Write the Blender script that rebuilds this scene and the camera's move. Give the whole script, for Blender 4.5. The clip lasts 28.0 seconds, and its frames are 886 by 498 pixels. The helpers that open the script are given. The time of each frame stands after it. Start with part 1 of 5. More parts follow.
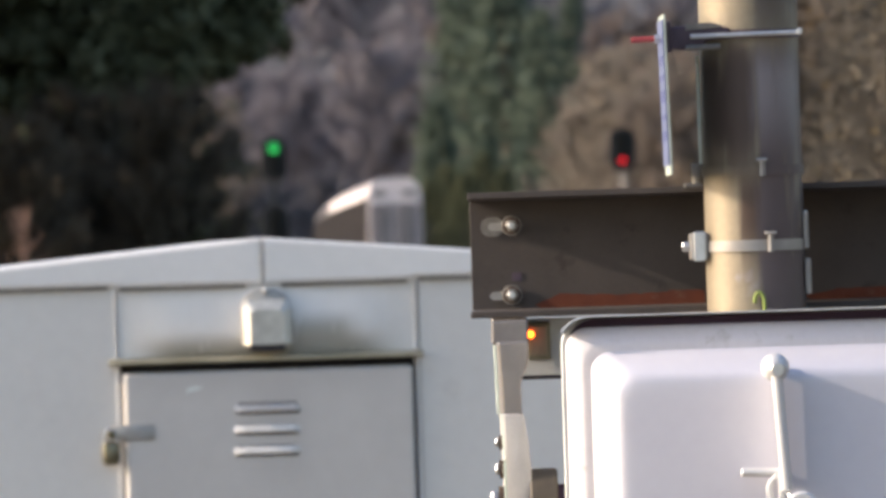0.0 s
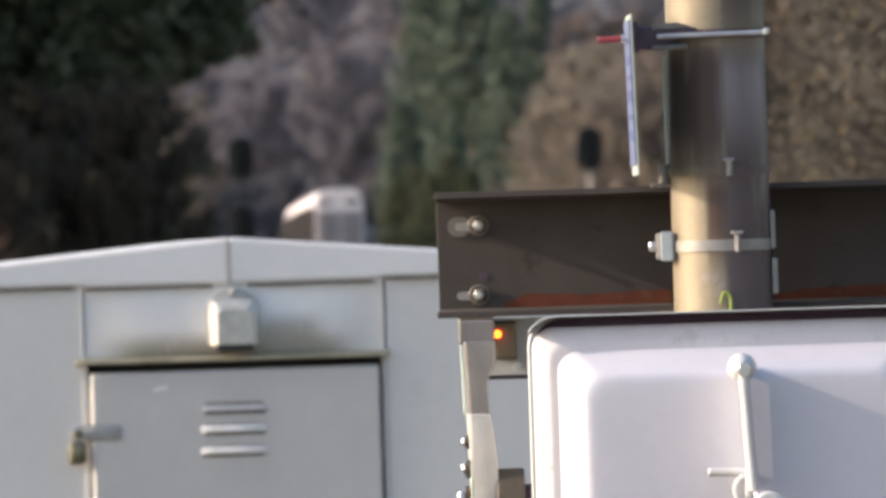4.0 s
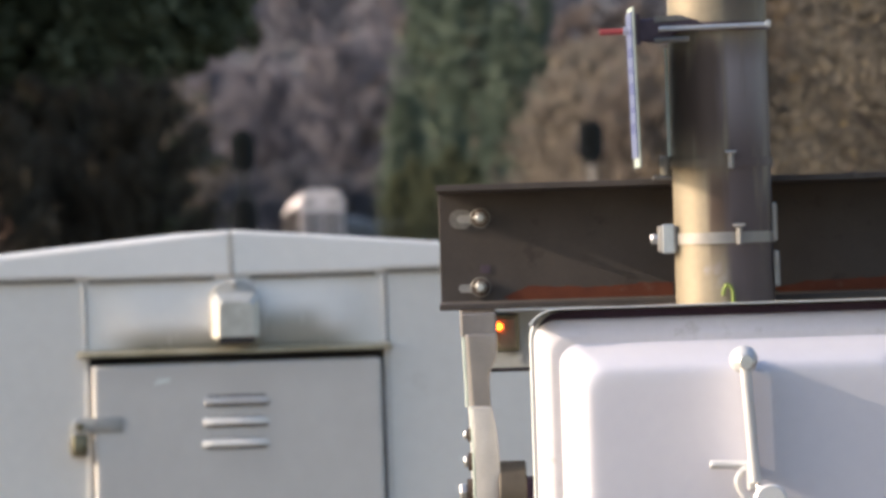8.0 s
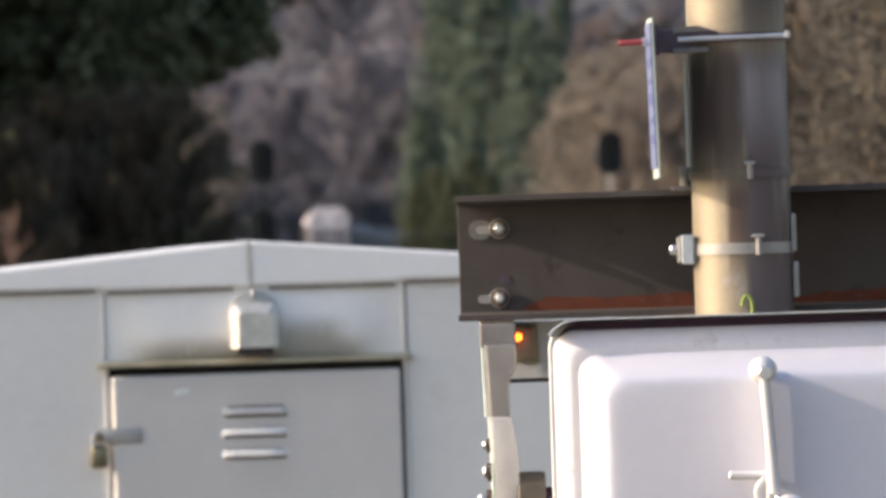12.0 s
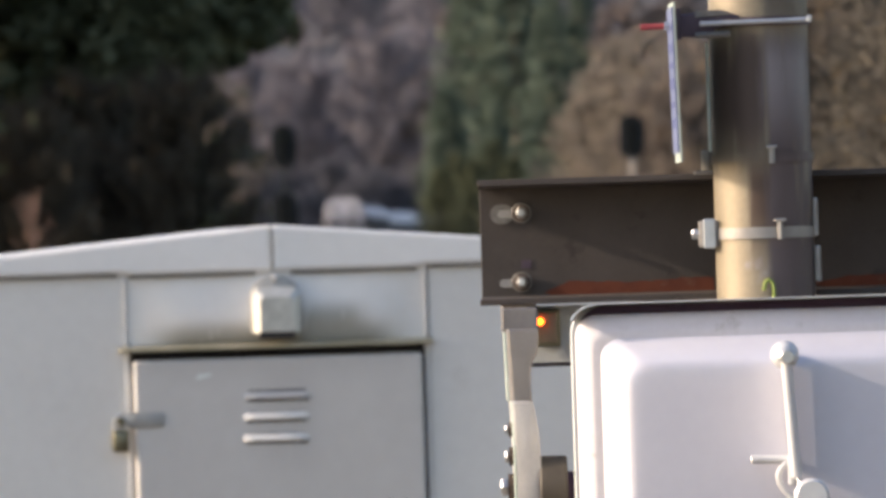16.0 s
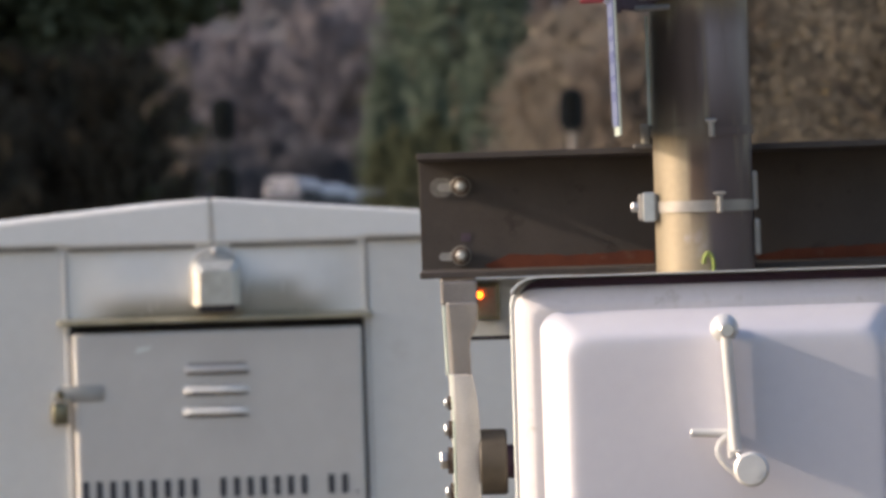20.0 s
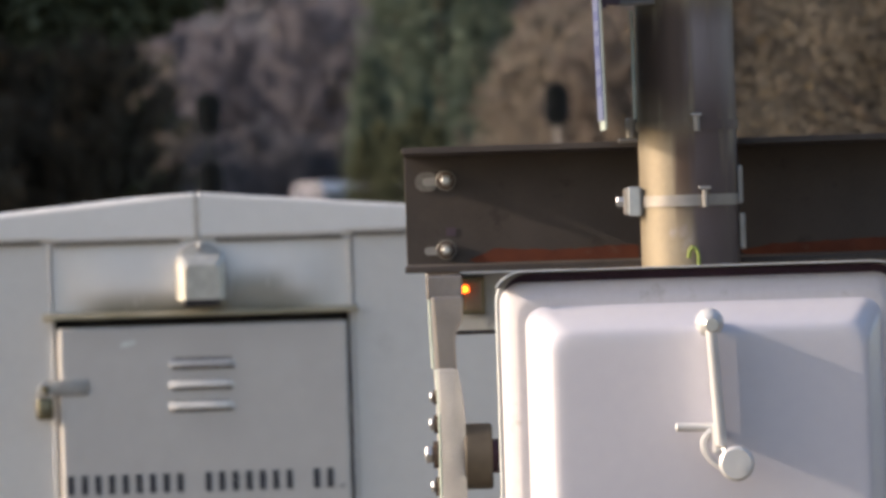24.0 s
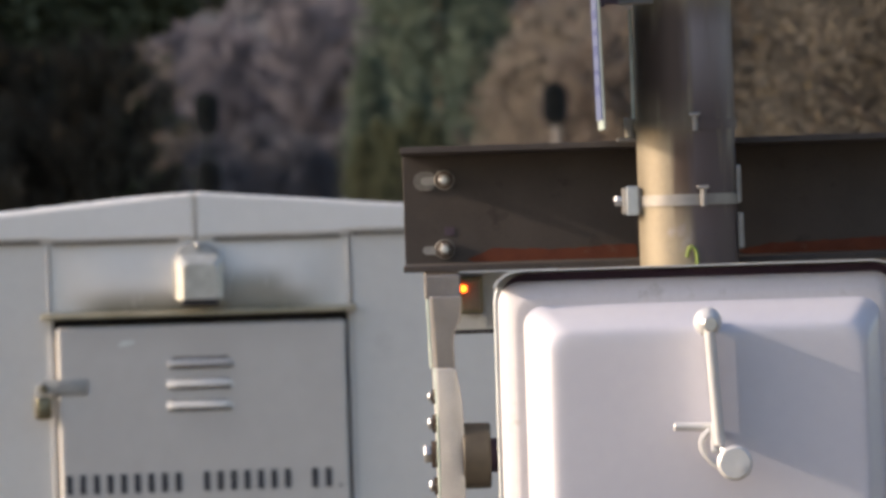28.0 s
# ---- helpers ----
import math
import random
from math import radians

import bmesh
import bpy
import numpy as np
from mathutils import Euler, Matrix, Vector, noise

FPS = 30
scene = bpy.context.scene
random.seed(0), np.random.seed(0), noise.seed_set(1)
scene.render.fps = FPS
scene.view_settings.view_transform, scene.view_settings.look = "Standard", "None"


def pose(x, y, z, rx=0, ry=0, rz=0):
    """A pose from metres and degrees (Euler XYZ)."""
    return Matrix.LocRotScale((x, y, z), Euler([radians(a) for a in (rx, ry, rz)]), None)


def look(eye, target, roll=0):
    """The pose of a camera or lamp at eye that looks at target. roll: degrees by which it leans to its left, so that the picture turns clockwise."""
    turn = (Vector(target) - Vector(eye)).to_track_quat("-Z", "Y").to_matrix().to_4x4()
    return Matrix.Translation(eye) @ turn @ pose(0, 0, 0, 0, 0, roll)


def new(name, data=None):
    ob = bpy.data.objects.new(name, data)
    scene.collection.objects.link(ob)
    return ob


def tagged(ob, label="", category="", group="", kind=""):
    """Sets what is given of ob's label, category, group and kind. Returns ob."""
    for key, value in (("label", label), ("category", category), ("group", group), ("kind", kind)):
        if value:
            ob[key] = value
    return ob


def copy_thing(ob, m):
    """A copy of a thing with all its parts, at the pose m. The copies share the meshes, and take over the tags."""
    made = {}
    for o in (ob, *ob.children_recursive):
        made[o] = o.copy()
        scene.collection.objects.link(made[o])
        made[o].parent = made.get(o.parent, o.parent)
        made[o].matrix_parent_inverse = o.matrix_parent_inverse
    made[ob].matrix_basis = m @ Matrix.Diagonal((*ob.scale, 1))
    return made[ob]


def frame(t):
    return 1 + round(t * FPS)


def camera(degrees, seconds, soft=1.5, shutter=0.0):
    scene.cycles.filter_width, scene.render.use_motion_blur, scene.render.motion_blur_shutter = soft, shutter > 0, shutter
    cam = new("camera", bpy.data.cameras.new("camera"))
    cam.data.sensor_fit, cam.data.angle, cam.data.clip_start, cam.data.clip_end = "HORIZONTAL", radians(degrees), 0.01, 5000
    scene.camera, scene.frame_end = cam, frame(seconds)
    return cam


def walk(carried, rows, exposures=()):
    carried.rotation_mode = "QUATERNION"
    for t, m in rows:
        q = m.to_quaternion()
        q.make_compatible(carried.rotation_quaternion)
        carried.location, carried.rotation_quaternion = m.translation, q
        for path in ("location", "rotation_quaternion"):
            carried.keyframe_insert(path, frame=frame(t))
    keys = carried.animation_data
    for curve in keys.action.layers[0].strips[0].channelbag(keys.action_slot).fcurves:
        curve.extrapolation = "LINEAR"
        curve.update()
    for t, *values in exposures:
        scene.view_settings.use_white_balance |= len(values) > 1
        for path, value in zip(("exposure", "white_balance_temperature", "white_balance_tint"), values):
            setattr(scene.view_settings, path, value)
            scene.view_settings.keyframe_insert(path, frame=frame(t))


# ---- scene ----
# The camera stands on one spot and swings a little by hand; long lens.
EYE = (0.0, 0.0, 2.2)
cam = camera(4.0, 28.0, soft=3.4, shutter=0.06)


def aim(x, z):
    """Looks at a point 100 m ahead, x to the side and z high, with the steady lean of the hand."""
    return look(EYE, (x, 100.0, z), -1.8)


walk(cam, [
    (0, aim(0, 2.481)), (0.1, aim(0.027, 2.477)), (0.2, aim(0.183, 2.472)), (0.3, aim(0.078, 2.494)), (0.4, aim(0.298, 2.473)),
    (0.5, aim(0.458, 2.431)), (0.6, aim(0.311, 2.445)), (0.7, aim(0.417, 2.437)), (0.8, aim(0.481, 2.431)),
    (0.9, aim(0.559, 2.428)), (1, aim(0.599, 2.404)), (1.1, aim(0.649, 2.388)), (1.2, aim(0.722, 2.349)),
    (1.3, aim(0.631, 2.398)), (1.4, aim(0.604, 2.408)), (1.5, aim(0.597, 2.48)), (1.6, aim(0.568, 2.446)),
    (1.7, aim(0.632, 2.43)), (1.8, aim(0.526, 2.411)), (1.9, aim(0.521, 2.402)), (2, aim(0.484, 2.407)),
    (2.1, aim(0.586, 2.423)), (2.2, aim(0.59, 2.413)), (2.3, aim(0.632, 2.426)), (2.4, aim(0.632, 2.426)),
    (2.5, aim(0.663, 2.424)), (2.6, aim(0.628, 2.44)), (2.7, aim(0.514, 2.452)), (2.8, aim(0.458, 2.45)),
    (2.9, aim(0.64, 2.393)), (3, aim(0.651, 2.349)), (3.1, aim(0.391, 2.355)), (3.2, aim(0.262, 2.332)), (3.3, aim(0.35, 2.352)),
    (3.4, aim(0.318, 2.362)), (3.5, aim(0.293, 2.436)), (5.5, aim(0.239, 2.502)), (5.6, aim(0.299, 2.505)),
    (5.7, aim(0.272, 2.511)), (5.8, aim(0.258, 2.497)), (5.9, aim(0.281, 2.51)), (6, aim(0.253, 2.515)),
    (6.1, aim(0.217, 2.526)), (6.2, aim(0.203, 2.527)), (6.3, aim(0.231, 2.526)), (6.4, aim(0.258, 2.511)),
    (6.5, aim(0.296, 2.46)), (6.6, aim(0.284, 2.46)), (6.7, aim(0.33, 2.477)), (6.8, aim(0.265, 2.451)), (6.9, aim(0.288, 2.45)),
    (7, aim(0.299, 2.433)), (7.1, aim(0.402, 2.401)), (7.2, aim(0.389, 2.424)), (7.3, aim(0.458, 2.427)),
    (7.4, aim(0.32, 2.436)), (7.5, aim(0.382, 2.435)), (7.6, aim(0.191, 2.435)), (7.7, aim(0.397, 2.396)),
    (7.8, aim(0.398, 2.419)), (7.9, aim(0.302, 2.445)), (8, aim(0.245, 2.413)), (8.1, aim(0.095, 2.443)),
    (8.2, aim(-0.267, 2.468)), (8.3, aim(-0.207, 2.475)), (8.4, aim(-0.051, 2.461)), (8.5, aim(-0.025, 2.457)),
    (8.6, aim(0.069, 2.489)), (8.7, aim(0.055, 2.471)), (8.8, aim(0.074, 2.489)), (8.9, aim(0.047, 2.522)),
    (9, aim(0.061, 2.517)), (9.1, aim(-0.031, 2.52)), (9.2, aim(-0.073, 2.517)), (9.3, aim(-0.151, 2.519)),
    (9.4, aim(-0.16, 2.524)), (9.5, aim(-0.157, 2.537)), (9.6, aim(-0.154, 2.547)), (9.7, aim(0.097, 2.507)),
    (9.8, aim(0.079, 2.517)), (9.9, aim(0.242, 2.438)), (10, aim(0.242, 2.319)), (10.1, aim(0.248, 2.185)),
    (10.2, aim(0.389, 2.144)), (10.3, aim(0.3, 2.101)), (10.4, aim(0.424, 2.083)), (10.5, aim(0.387, 2.096)),
    (10.6, aim(0.444, 2.156)), (10.7, aim(0.321, 2.178)), (10.8, aim(0.246, 2.268)), (10.9, aim(0.137, 2.317)),
    (11, aim(0.03, 2.366)), (11.1, aim(-0.007, 2.4)), (11.2, aim(0.007, 2.427)), (11.3, aim(0.009, 2.478)),
    (11.4, aim(0.046, 2.486)), (11.5, aim(0.047, 2.481)), (11.6, aim(0.041, 2.467)), (11.7, aim(0.128, 2.478)),
    (11.8, aim(0.082, 2.471)), (11.9, aim(0.129, 2.492)), (12, aim(0.097, 2.502)), (12.1, aim(0.17, 2.491)),
    (12.2, aim(0.183, 2.463)), (12.3, aim(0.109, 2.438)), (12.4, aim(0.033, 2.366)), (12.5, aim(-0.106, 2.308)),
    (12.6, aim(-0.006, 2.29)), (12.7, aim(0.054, 2.311)), (12.8, aim(0.028, 2.344)), (12.9, aim(0.056, 2.38)),
    (13, aim(-0.015, 2.367)), (13.1, aim(-0.017, 2.377)), (13.2, aim(0.01, 2.376)), (13.3, aim(-0.022, 2.377)),
    (13.4, aim(0.006, 2.386)), (13.5, aim(0.026, 2.375)), (15.5, aim(0.064, 2.392)), (15.6, aim(0.171, 2.362)),
    (15.7, aim(0.207, 2.361)), (15.8, aim(0.162, 2.385)), (15.9, aim(0.015, 2.385)), (16, aim(-0.079, 2.383)),
    (16.1, aim(-0.031, 2.373)), (16.2, aim(0.019, 2.353)), (16.3, aim(-0.022, 2.359)), (16.4, aim(-0.02, 2.423)),
    (16.5, aim(-0.011, 2.425)), (16.6, aim(0.078, 2.494)), (16.7, aim(0.067, 2.586)), (16.8, aim(0.163, 2.565)),
    (16.9, aim(0.224, 2.443)), (17, aim(0.348, 2.347)), (17.1, aim(0.298, 2.331)), (17.2, aim(0.354, 2.338)),
    (17.3, aim(0.363, 2.329)), (17.4, aim(0.41, 2.359)), (17.5, aim(0.501, 2.24)), (17.6, aim(0.416, 2.267)),
    (17.7, aim(0.388, 2.25)), (17.8, aim(0.41, 2.226)), (17.9, aim(0.407, 2.286)), (18, aim(0.398, 2.368)),
    (18.1, aim(0.244, 2.341)), (18.2, aim(0.369, 2.246)), (18.3, aim(0.341, 2.224)), (18.4, aim(0.304, 2.234)),
    (18.5, aim(0.203, 2.285)), (18.6, aim(0.251, 2.282)), (18.7, aim(0.298, 2.312)), (18.8, aim(0.306, 2.284)),
    (18.9, aim(0.156, 2.326)), (19, aim(0.107, 2.337)), (19.1, aim(0.077, 2.301)), (19.2, aim(0.013, 2.303)),
    (19.3, aim(0.067, 2.264)), (19.4, aim(0.094, 2.273)), (19.5, aim(0.114, 2.265)), (19.6, aim(0.136, 2.276)),
    (19.7, aim(0.186, 2.27)), (19.8, aim(0.25, 2.245)), (19.9, aim(0.33, 2.178)), (20, aim(0.391, 2.158)),
    (20.1, aim(0.394, 2.153)), (20.2, aim(0.358, 2.173)), (20.3, aim(0.228, 2.278)), (20.4, aim(0.113, 2.286)),
    (20.5, aim(0.128, 2.305)), (20.6, aim(0.274, 2.285)), (20.7, aim(0.254, 2.249)), (20.8, aim(0.368, 2.209)),
    (20.9, aim(0.598, 2.211)), (21, aim(0.41, 2.202)), (21.1, aim(0.271, 2.198)), (21.2, aim(0.344, 2.178)),
    (21.3, aim(0.413, 2.189)), (21.4, aim(0.266, 2.18)), (21.5, aim(0.51, 2.119)), (23.5, aim(0.505, 2.106)),
    (24, aim(0.506, 2.11)), (24.5, aim(0.51, 2.11)), (25, aim(0.51, 2.097)), (25.5, aim(0.51, 2.097)), (26, aim(0.519, 2.11)),
    (26.5, aim(0.519, 2.11)), (27, aim(0.519, 2.096)), (27.5, aim(0.519, 2.096)), (28, aim(0.519, 2.105)),
], [(0.0, 1.04, 6590, 13.1), (8.0, 1.04, 6646, 12.4), (9.0, 1.09, 6653, 12.5), (10.0, 1.10, 6670, 12.8), (11.0, 0.90, 6690, 13.0), (12.0, 1.09, 6700, 13.6), (13.0, 0.99, 6700, 13.8), (16.0, 0.97, 6710, 14.1), (17.0, 1.08, 6720, 14.2), (18.0, 0.85, 6730, 14.2), (19.0, 0.83, 6740, 14.2), (20.0, 0.76, 6750, 14.4), (28.0, 0.70, 6770, 14.6)])
cam.data.dof.use_dof = True
cam.data.dof.focus_distance = 18.0
cam.data.dof.aperture_fstop = 29.0

# ---- light: low winter sun from the side, clear sky ----
SUN = Vector((-1.0, -0.090, 0.42)).normalized()
world = bpy.data.worlds.new("sky")
scene.world = world
world.use_nodes = True
wn = world.node_tree
sky = wn.nodes.new("ShaderNodeTexSky")
sky.sky_type = "NISHITA"
sky.sun_disc = False
sky.sun_elevation = math.asin(SUN.z)
sky.sun_rotation = math.atan2(SUN.x, SUN.y)
sky.dust_density = 1.5
wn.nodes["Background"].inputs["Strength"].default_value = 0.15
wn.links.new(sky.outputs[0], wn.nodes["Background"].inputs["Color"])
sun = new("sun", bpy.data.lights.new("sun", "SUN"))
sun.data.energy = 3.0
sun.data.angle = radians(0.53)
sun.data.color = (1.0, 0.85, 0.67)
sun.matrix_world = look((0, 0, 50), Vector((0, 0, 50)) - SUN)


# ---- materials ----
def surf(name, a, b, size=0.2, rough=0.5, metal=0.0, bump=0.15, fine=None, spots=None, coat=0.0, per_piece=0.0):
    """Two tones mixed by a coarse and a fine noise, with fine relief. spots: (colour, size, threshold) for stains."""
    m = bpy.data.materials.new(name)
    m.use_nodes = True
    t = m.node_tree
    n, ln = t.nodes, t.links
    bs = n["Principled BSDF"]
    co = n.new("ShaderNodeTexCoord")
    big = n.new("ShaderNodeTexNoise")
    big.inputs["Scale"].default_value = 1.0 / size
    big.inputs["Detail"].default_value = 6
    small = n.new("ShaderNodeTexNoise")
    small.inputs["Scale"].default_value = 1.0 / (fine or size / 14)
    small.inputs["Detail"].default_value = 3
    mixn = n.new("ShaderNodeMix")
    mixn.data_type = "FLOAT"
    mixn.inputs[0].default_value = 0.35
    ramp = n.new("ShaderNodeMapRange")
    ramp.inputs[1].default_value, ramp.inputs[2].default_value = 0.33, 0.67
    col = n.new("ShaderNodeMix")
    col.data_type = "RGBA"
    col.inputs[6].default_value = (*a, 1)
    col.inputs[7].default_value = (*b, 1)
    for x in (big, small):
        ln.new(co.outputs["Object"], x.inputs["Vector"])
    ln.new(big.outputs["Fac"], mixn.inputs[2])
    ln.new(small.outputs["Fac"], mixn.inputs[3])
    ln.new(mixn.outputs[0], ramp.inputs[0])
    ln.new(ramp.outputs[0], col.inputs[0])
    out = col.outputs[2]
    if per_piece:
        info = n.new("ShaderNodeNewGeometry")
        hsv = n.new("ShaderNodeHueSaturation")
        mr = n.new("ShaderNodeMapRange")
        mr.inputs[3].default_value, mr.inputs[4].default_value = 1 - per_piece, 1 + per_piece
        ln.new(info.outputs["Random Per Island"], mr.inputs[0])
        ln.new(mr.outputs[0], hsv.inputs["Value"])
        ln.new(out, hsv.inputs["Color"])
        out = hsv.outputs[0]
    if spots:
        sp = n.new("ShaderNodeTexNoise")
        sp.inputs["Scale"].default_value = 1.0 / spots[1]
        sp.inputs["Detail"].default_value = 8
        sp.inputs["Roughness"].default_value = 0.65
        ln.new(co.outputs["Object"], sp.inputs["Vector"])
        th = n.new("ShaderNodeMapRange")
        th.inputs[1].default_value, th.inputs[2].default_value = spots[2], spots[2] + 0.12
        ln.new(sp.outputs["Fac"], th.inputs[0])
        c2 = n.new("ShaderNodeMix")
        c2.data_type = "RGBA"
        c2.inputs[7].default_value = (*spots[0], 1)
        ln.new(th.outputs[0], c2.inputs[0])
        ln.new(out, c2.inputs[6])
        out = c2.outputs[2]
    ln.new(out, bs.inputs["Base Color"])
    rr_ = n.new("ShaderNodeMapRange")
    rr_.inputs[3].default_value, rr_.inputs[4].default_value = max(rough - 0.08, 0.03), min(rough + 0.1, 1)
    ln.new(small.outputs["Fac"], rr_.inputs[0])
    ln.new(rr_.outputs[0], bs.inputs["Roughness"])
    bs.inputs["Metallic"].default_value = metal
    bs.inputs["Coat Weight"].default_value = coat
    if bump:
        bp = n.new("ShaderNodeBump")
        bp.inputs["Strength"].default_value = bump
        bp.inputs["Distance"].default_value = size * 0.03
        ln.new(mixn.outputs[0], bp.inputs["Height"])
        ln.new(bp.outputs[0], bs.inputs["Normal"])
    return m


def glow(name, color, power):
    m = bpy.data.materials.new(name)
    m.use_nodes = True
    bs = m.node_tree.nodes["Principled BSDF"]
    bs.inputs["Base Color"].default_value = (*color, 1)
    bs.inputs["Emission Color"].default_value = (*color, 1)
    bs.inputs["Emission Strength"].default_value = power
    return m


M_WALL = surf("aluminium_paint", (0.675, 0.655, 0.625), (0.755, 0.735, 0.70), 0.5, 0.42, 0.1, 0.06, spots=((0.60, 0.575, 0.54), 0.35, 0.60))
M_TRANSOM = surf("grime_and_shadow_paint", (0.76, 0.735, 0.695), (0.82, 0.795, 0.755), 0.5, 0.45, 0.05, 0.06)
M_ROOF = surf("roof_paint", (0.75, 0.73, 0.70), (0.82, 0.795, 0.765), 0.4, 0.40, 0.1, 0.05)
M_DOOR = surf("door_paint", (0.56, 0.535, 0.51), (0.625, 0.60, 0.57), 0.6, 0.42, 0.1, 0.06, spots=((0.58, 0.58, 0.58), 0.12, 0.74))
M_YELLOWISH = surf("yellowish_aluminium", (0.30, 0.265, 0.175), (0.50, 0.45, 0.33), 0.10, 0.5, 0.3, 0.15)
M_DARK = surf("dark_rubber", (0.012, 0.010, 0.012), (0.03, 0.025, 0.03), 0.05, 0.7)
M_LETTER = surf("black_lettering", (0.035, 0.037, 0.045), (0.07, 0.07, 0.08), 0.02, 0.6)
M_BRASS = surf("weathered_brass", (0.14, 0.125, 0.08), (0.28, 0.255, 0.18), 0.02, 0.35, 0.8)
M_STEEL = surf("galvanised_steel", (0.45, 0.46, 0.47), (0.62, 0.62, 0.62), 0.03, 0.32, 0.75, 0.1)
M_BAND = surf("dull_strap_steel", (0.25, 0.235, 0.22), (0.35, 0.33, 0.31), 0.03, 0.42, 0.5, 0.1)
M_WASHER = surf("dull_washer_steel", (0.13, 0.12, 0.11), (0.20, 0.185, 0.17), 0.01, 0.5, 0.4, 0.1)
M_NUT = surf("dark_nut_steel", (0.16, 0.14, 0.12), (0.30, 0.27, 0.24), 0.01, 0.35, 0.8, 0.1)
M_HOOD = surf("cast_aluminium", (0.46, 0.445, 0.40), (0.68, 0.665, 0.61), 0.035, 0.40, 0.45, 0.25)
M_POLE = surf("mast_aluminium", (0.225, 0.185, 0.130), (0.305, 0.255, 0.180), 0.12, 0.50, 0.35, 0.1, spots=((0.34, 0.31, 0.32), 0.09, 0.60))


def stain_shade_run(m, centre, half, soft, colour, low, high):
    """A stain or painted shade with a ragged edge down a pole, panel or door: a strip of its face about local x =
    centre, between two heights.
    """
    t = m.node_tree
    n, ln = t.nodes, t.links
    bs = n["Principled BSDF"]
    was = bs.inputs["Base Color"].links[0].from_socket
    co = n.new("ShaderNodeTexCoord")
    sep = n.new("ShaderNodeSeparateXYZ")
    ln.new(co.outputs["Object"], sep.inputs[0])
    mp = n.new("ShaderNodeMapping")
    mp.inputs["Scale"].default_value = (60, 60, 5)
    ln.new(co.outputs["Object"], mp.inputs[0])
    nz = n.new("ShaderNodeTexNoise")
    nz.inputs["Scale"].default_value = 1.0
    nz.inputs["Detail"].default_value = 4
    ln.new(mp.outputs[0], nz.inputs["Vector"])

    def op(kind, a, b):
        x = n.new("ShaderNodeMath")
        x.operation = kind
        for i, v in enumerate((a, b)):
            if isinstance(v, (int, float)):
                x.inputs[i].default_value = v
            else:
                ln.new(v, x.inputs[i])
        return x.outputs[0]

    off = op("ABSOLUTE", op("SUBTRACT", op("ADD", sep.outputs["X"], op("MULTIPLY", op("SUBTRACT", nz.outputs["Fac"], 0.5), 0.02)), centre), 0)

    def ramp(v, a, b):
        r = n.new("ShaderNodeMapRange")
        r.interpolation_type = "SMOOTHSTEP"
        r.inputs[1].default_value, r.inputs[2].default_value = a, b
        ln.new(v, r.inputs[0])
        return r.outputs[0]

    mask = op("SUBTRACT", 1.0, ramp(off, half, half + soft))
    mask = op("MULTIPLY", mask, op("MULTIPLY", ramp(sep.outputs["Z"], low - 0.06, low + 0.06), op("SUBTRACT", 1.0, ramp(sep.outputs["Z"], high - 0.03, high + 0.03))))
    mask = op("MULTIPLY", mask, ramp(nz.outputs["Fac"], 0.15, 0.45))
    mx = n.new("ShaderNodeMix")
    mx.data_type = "RGBA"
    mx.inputs[7].default_value = (*colour, 1)
    ln.new(mask, mx.inputs[0])
    ln.new(was, mx.inputs[6])
    ln.new(mx.outputs[2], bs.inputs["Base Color"])


stain_shade_run(M_TRANSOM, 0.0, 0.21, 0.15, (0.37, 0.35, 0.295), 1.95, 2.072)
# higher patch right of the lamp paints the hood's shadow
stain_shade_run(M_TRANSOM, 0.135, 0.045, 0.09, (0.42, 0.40, 0.345), 1.95, 2.125)
stain_shade_run(M_POLE, -0.004, 0.010, 0.014, (0.085, 0.055, 0.040), 2.22, 2.34)
stain_shade_run(M_POLE, -0.020, 0.008, 0.014, (0.085, 0.055, 0.040), 2.36, 2.53)
# dark strip on the left paints the notice plate's shadow on the pole
stain_shade_run(M_POLE, -0.032, 0.036, 0.014, (0.066, 0.044, 0.036), 2.36, 2.52)
# right side darker: the pole's shaded half put into its colour
stain_shade_run(M_POLE, 0.042, 0.030, 0.014, (0.118, 0.090, 0.088), 1.6, 2.52)
stain_shade_run(M_POLE, 0.046, 0.030, 0.014, (0.12, 0.098, 0.088), 2.56, 2.95)
# paler mottled patch, upper right
stain_shade_run(M_POLE, 0.034, 0.020, 0.022, (0.25, 0.22, 0.225), 2.41, 2.51)
# band along the door top: shade under the drip cap, painted in
stain_shade_run(M_DOOR, 0.0, 0.30, 0.08, (0.52, 0.495, 0.47), 1.97, 2.05)
stain_shade_run(M_DOOR, 0.03, 0.02, 0.09, (0.545, 0.52, 0.495), 1.70, 2.02)
M_BEAM = surf("brown_channel_paint", (0.042, 0.034, 0.030), (0.064, 0.052, 0.046), 0.09, 0.75, 0.0, 0.2, spots=((0.026, 0.020, 0.017), 0.05, 0.6))
M_RUST = surf("rust", (0.085, 0.018, 0.007), (0.135, 0.033, 0.012), 0.03, 0.85, 0.0, 0.4, spots=((0.12, 0.05, 0.03), 0.02, 0.6))
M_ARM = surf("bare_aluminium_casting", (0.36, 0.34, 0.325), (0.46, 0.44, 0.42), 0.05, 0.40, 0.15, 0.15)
M_ARMDARK = surf("darker_aluminium_casting", (0.19, 0.17, 0.16), (0.26, 0.24, 0.225), 0.05, 0.5, 0.4, 0.2)
M_HUB = surf("bronze_hub", (0.042, 0.034, 0.026), (0.080, 0.066, 0.050), 0.03, 0.6, 0.2, 0.2)
